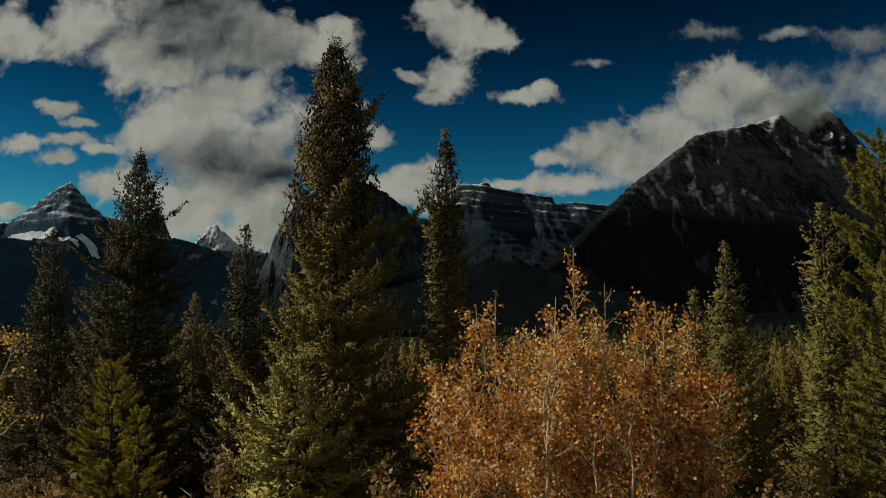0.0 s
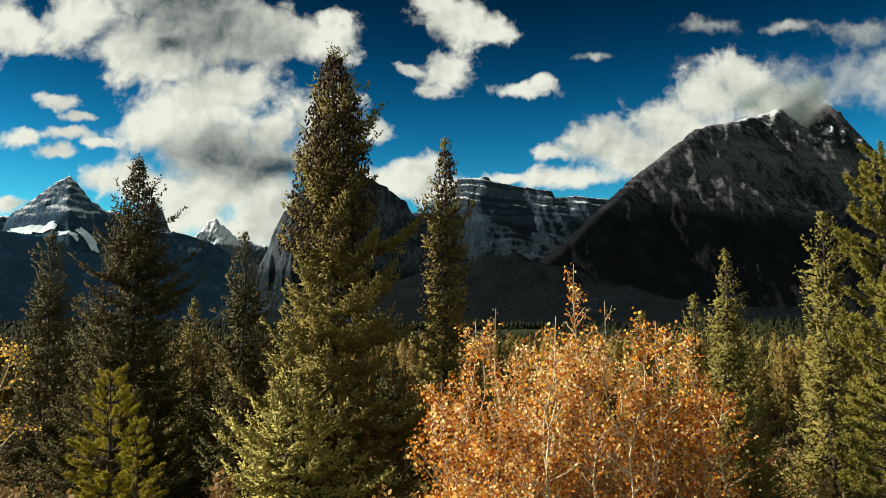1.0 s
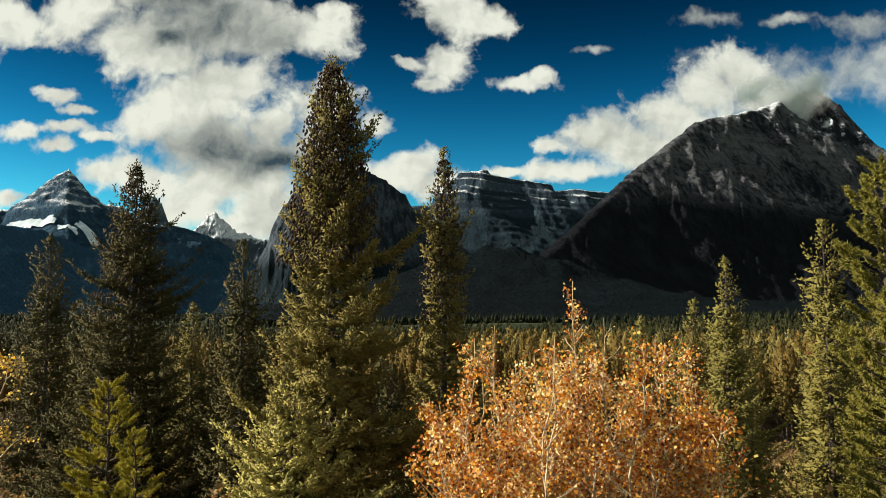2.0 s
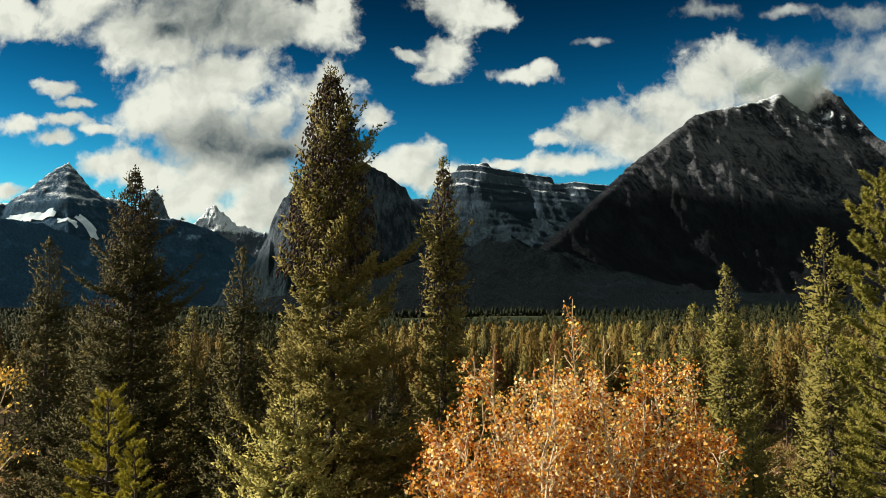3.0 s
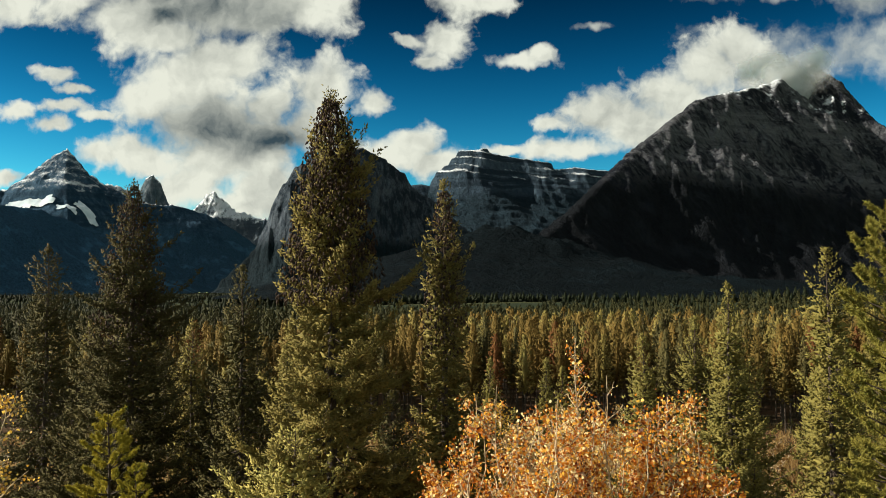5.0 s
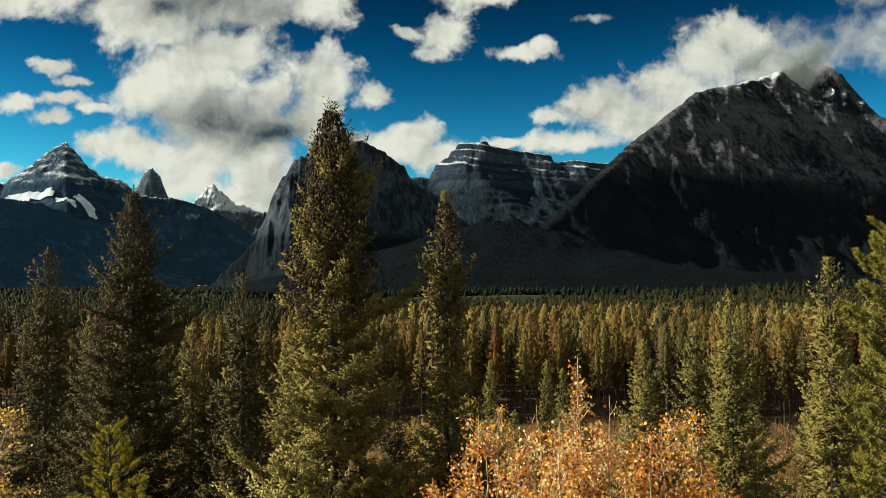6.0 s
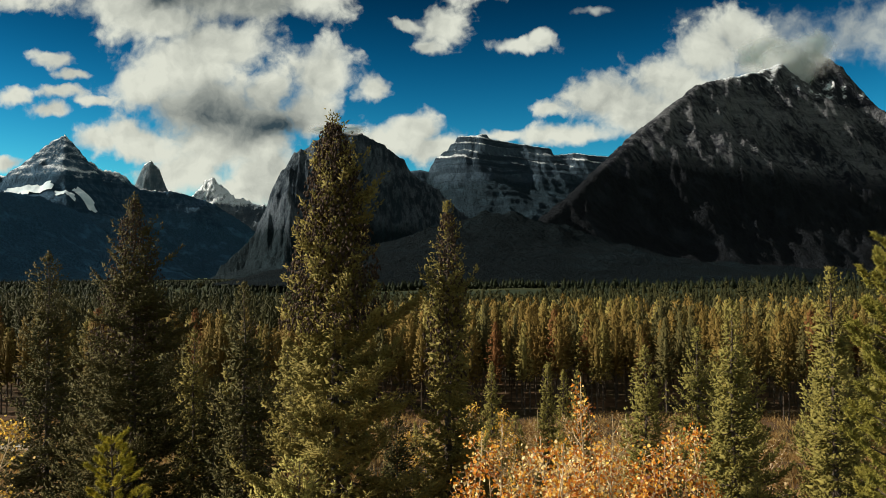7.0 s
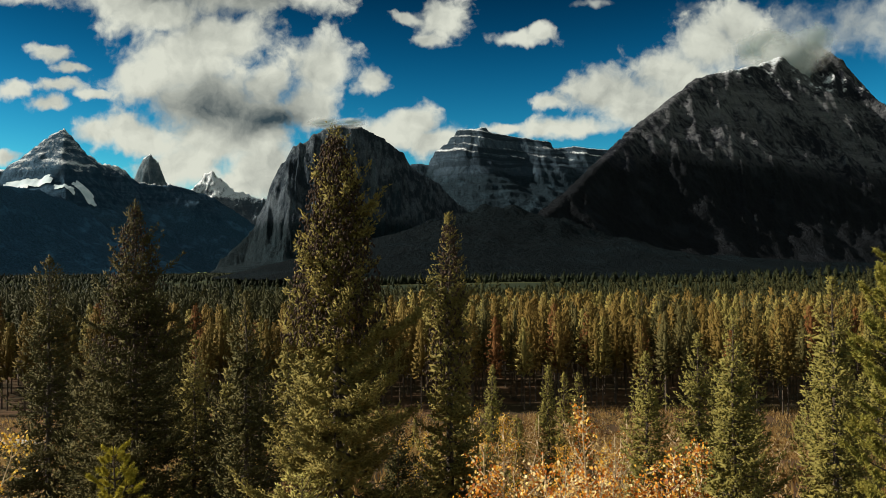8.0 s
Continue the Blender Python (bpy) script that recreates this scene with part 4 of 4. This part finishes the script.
def shrub(k, x, y, scale, group):
    ob = new("shrub")
    ob.matrix_world = Matrix.LocRotScale((x, y, float(ground_height(x, y)) - 0.03), Euler((0, 0, k * 1.3)), [scale] * 3)
    tagged(ob, "low russet shrub with dry autumn leaves", "shrub", group)
    part("stem", _shrub[k % 3][0], ob)
    part("foliage", _shrub[k % 3][1], ob)


for k in range(60):
    rng = np.random.default_rng(400 + k)
    y = rng.uniform(5.5, 18)
    shrub(k, rng.uniform(-0.6, 0.6) * y, y, rng.uniform(0.3, 0.65), "shrubs under the saplings")
for k in range(110):
    rng = np.random.default_rng(1700 + k)
    shrub(k, rng.uniform(-4, 32), rng.uniform(84, 128), rng.uniform(1.0, 2.6), "shrubs of the clearing")
for k in range(70):
    rng = np.random.default_rng(1900 + k)
    y = rng.uniform(18, 66)
    shrub(k, rng.uniform(0.0, 0.62) * y, y, rng.uniform(0.7, 1.5), "shrubs of the bank")
for k in range(100):
    rng = np.random.default_rng(1400 + k)
    y = 75 + 53 * rng.random() ** 0.6
    shrub(k, rng.uniform(-0.35, 0.35) * y, y, rng.uniform(1.2, 3.0), "shrubs of the clearing")


# ---- the stand of the valley ----
def stand_arrays(seed, height, radius, count, twig, thick, bare=0.25, sides=5, core_width=0.3):
    """A slim valley conifer: a bare lower pole and a narrow crown of uneven tufts round a dense core."""
    rng = np.random.default_rng(seed)
    z = np.linspace(0, height, 4)
    pole = tube(np.stack([0 * z, 0 * z, z], 1), 0.17 * (1 - z / height) + 0.02, sides)
    t = rng.random(count) ** 0.85
    zz = height * (bare + (0.985 - bare) * t)
    az = rng.uniform(0, 6.28, count)
    lump = 0.30 + 1.25 * vnoise(np.cos(az) * 1.2 + zz * 0.33 + 20, np.sin(az) * 1.2 + zz * 0.6, seed)
    r = radius * np.minimum(1.0, 0.55 + 1.8 * t) * (1.02 - t) ** 0.65 * lump * rng.uniform(0.45, 1.0, count)
    out = np.stack([np.cos(az), np.sin(az), 0 * az], 1)
    P = out * r[:, None] * 0.8 + np.stack([0 * zz, 0 * zz, zz], 1)
    D = unit(out * 0.7 + rng.normal(size=(count, 3)) * 0.35 + np.array([0, 0, 0.3]) + np.array([0, 0, 1.0]) * (t ** 3)[:, None])
    L = twig * rng.uniform(0.6, 1.3, count) * (1.15 - 0.5 * t)
    core = spindles(np.array([[0, 0, height * bare * 0.9]]), np.array([[0, 0, 1.0]]), np.array([height * (1.0 - bare * 0.9)]), np.array([radius * core_width]), 5)
    return pole, merge([tufts(P, D, L, L * (thick / twig), 3), core])


def scatter(y0, y1, gap, seed, spread=0.62, edge=8.0):
    """Places on a jittered grid in front of the walk."""
    rng = np.random.default_rng(seed)
    X, Y = np.meshgrid(np.arange(-spread * y1 - edge, spread * y1 + edge, gap), np.arange(y0, y1, gap))
    X, Y = X.ravel() + rng.uniform(-0.5, 0.5, X.size) * gap, Y.ravel() + rng.uniform(-0.5, 0.5, X.size) * gap
    keep = (np.abs(X) < spread * Y + edge) & (Y > y0 + (12 if y0 < 200 else 0) * fbm(X / 40, X * 0, 3, 77))
    return X[keep], Y[keep], rng


def forest(name, V, F, X, Y, rng, mat, label, lo=0.7, hi=1.2, sink=0.1):
    """Many joined copies of one tree."""
    s, a = rng.uniform(lo, hi, len(X)), rng.uniform(0, 6.28, len(X))
    co, si = np.cos(a) * s, np.sin(a) * s
    Z = ground_height(X, Y) - sink
    W = np.stack([V[None, :, 0] * co[:, None] - V[None, :, 1] * si[:, None] + X[:, None],
                  V[None, :, 0] * si[:, None] + V[None, :, 1] * co[:, None] + Y[:, None],
                  V[None, :, 2] * s[:, None] + Z[:, None]], -1).reshape(-1, 3)
    G = (F[None] + (np.arange(len(X)) * len(V))[:, None, None]).reshape(-1, F.shape[1])
    ob = new(name, raw_mesh(name, W, G, mat))
    return tagged(ob, label, "forest", kind="stuff")


STAND_LABEL = "slim valley conifer with a golden-green crown and bare lower trunk"
X, Y, rng = scatter(140, 250, 4.8, 500)
order = np.argsort(Y)
X, Y = X[order], Y[order]
_stand = []
for k in range(7):
    pole, crown = stand_arrays(510 + k, 20.0, 2.5, 340, 1.0, 0.24, bare=0.36, core_width=0.28)
    _stand.append((raw_mesh("trunk", *pole, BARK, True), raw_mesh("crown", *crown, (STAND, STAND, STAND, SPRUCE, STAND, SPRUCE_DARK, RUST)[k])))
for k in range(280):
    ob = new("conifer_tree")
    ob.matrix_world = Matrix.LocRotScale((X[k], Y[k], float(ground_height(X[k], Y[k])) - 0.1), Euler((0, 0, k * 2.1)), [rng.uniform(0.78, 1.06)] * 3)
    j = int(rng.integers(0, 6)) if rng.random() < 0.92 else 6
    tagged(ob, STAND_LABEL if j != 6 else "slim valley conifer with rust-red dying needles", "tree", "conifers of the valley stand")
    part("trunk", _stand[j][0], ob)
    part("crown", _stand[j][1], ob)
X, Y = X[280:], Y[280:]
kind = rng.integers(0, 5, len(X))
# cloud shade in the needle colour begins nearer on the west side
cloud_shade = Y > 150 + 100 * np.clip((X / Y + 0.26) / 0.24, 0, 1) + 14 * fbm(X / 30, Y / 30, 3, 96)
kind[cloud_shade] = rng.integers(5, 7, cloud_shade.sum())
for j in range(7):
    pole, crown = stand_arrays(530 + j, 20.0, 2.5, 96, 1.6, 0.44, bare=0.4, sides=3)
    sel = kind == j
    forest("valley_conifers", *crown, X[sel], Y[sel], rng, (STAND, STAND, SPRUCE, STAND, SPRUCE_DARK, SHADED_STAND, SHADED_STAND)[j], "crowded golden-green conifer crowns of the valley", 0.8, 1.05)
    forest("valley_trunks", *pole, X[sel], Y[sel], rng, BARK, "bare conifer trunks of the valley stand", 0.95, 1.0)
for y0, y1, gap, count, twig, thick, seed in ((250, 460, 6.6, 16, 2.4, 0.8, 600), (460, 1000, 10.0, 4, 3.6, 1.2, 610), (1000, 1900, 20.0, 2, 4.5, 1.6, 620)):
    X, Y, rng = scatter(y0, y1, gap, seed)
    if y0 > 400:
        meadow = (np.abs(X - 110) < 300) & (Y > 640 + 40 * fbm(X / 120, Y / 120, 3, 95)) & (Y < 800) & (rng.random(len(X)) > 0.1)
        wooded = (fbm(X / 200, Y / 90, 3, 93) < 0.12) & ~meadow
        X, Y = X[wooded], Y[wooded]
    kind = rng.integers(0, 3, len(X))
    for j in range(3):
        pole, crown = stand_arrays(seed + j, 18.0 if gap < 7 else 12.5, 2.9 if gap < 7 else 3.6, count, twig, thick, bare=0.12, core_width=0.35 if gap < 7 else 0.65)
        sel = kind == j
        forest("distant_conifers", *crown, X[sel], Y[sel], rng, (SHADED_STAND if gap < 7 else FAR_SHADED_NEEDLES), "distant crowded conifers of the valley forest", 0.6, 1.05)


# dry grass of the bench
def grass(count, seed, near, far, tall, label):
    rng = np.random.default_rng(seed)
    y = rng.uniform(near, far, count)
    x = rng.uniform(-0.65, 0.65, count) * y
    thick = fbm(x / (tall * 6), y / (tall * 6), 3, 91) > -0.25
    x, y = x[thick], y[thick]
    P = np.repeat(np.stack([x, y, ground_height(x, y) - 0.02], 1), 6, 0)
    P[:, :2] += rng.normal(size=(len(P), 2)) * tall * 0.2
    D = unit(rng.normal(size=(len(P), 3)) * 0.4 + np.array([0, 0, 1.0]))
    L = tall * rng.uniform(0.35, 1.0, len(P))
    ob = new("dry_grass", raw_mesh("dry_grass", *blades(P, D, L, L * 0.0 + 0.06 * tall, rng), SHRUB))
    tagged(ob, label, "grass", kind="stuff")


grass(9000, 700, 4.5, 22, 0.3, "dry russet and straw-coloured grass under the saplings")
grass(5000, 702, 24, 64, 0.9, "tall russet grass on the bank below the saplings")
grass(16000, 701, 62, 150, 1.5, "tall russet scrub and grass of the valley clearing")


def gravel_bar(x0, x1, y, half, seed):
    """A low pale bar of river gravel."""
    nx, ny = 60, 14
    u, v = np.meshgrid(np.linspace(0, 1, nx), np.linspace(-1, 1, ny))
    w = half * (0.35 + 0.65 * np.sin(np.pi * u)) * (1 + 0.3 * fbm(u * 6, u * 0, 3, seed))
    X, Y = x0 + (x1 - x0) * u, y + v * w + 0.8 * np.sin(u * 5)
    Z = ground_height(X, Y) + 0.3 * (1 - np.abs(v) ** 3) - 0.08 + 0.03 * fbm(X * 2, Y * 2, 3, seed)
    i = (np.arange(ny - 1)[:, None] * nx + np.arange(nx - 1)[None, :]).ravel()
    ob = new("gravel_bar", raw_mesh("gravel_bar", np.stack([X, Y, Z], -1).reshape(-1, 3), np.stack([i, i + 1, i + nx + 1, i + nx], 1), GRAVEL, True))
    tagged(ob, "pale grey bar of river gravel on the valley side", "gravel", kind="structure")


gravel_bar(-125, -62.0, 122.0, 8.0, 710)
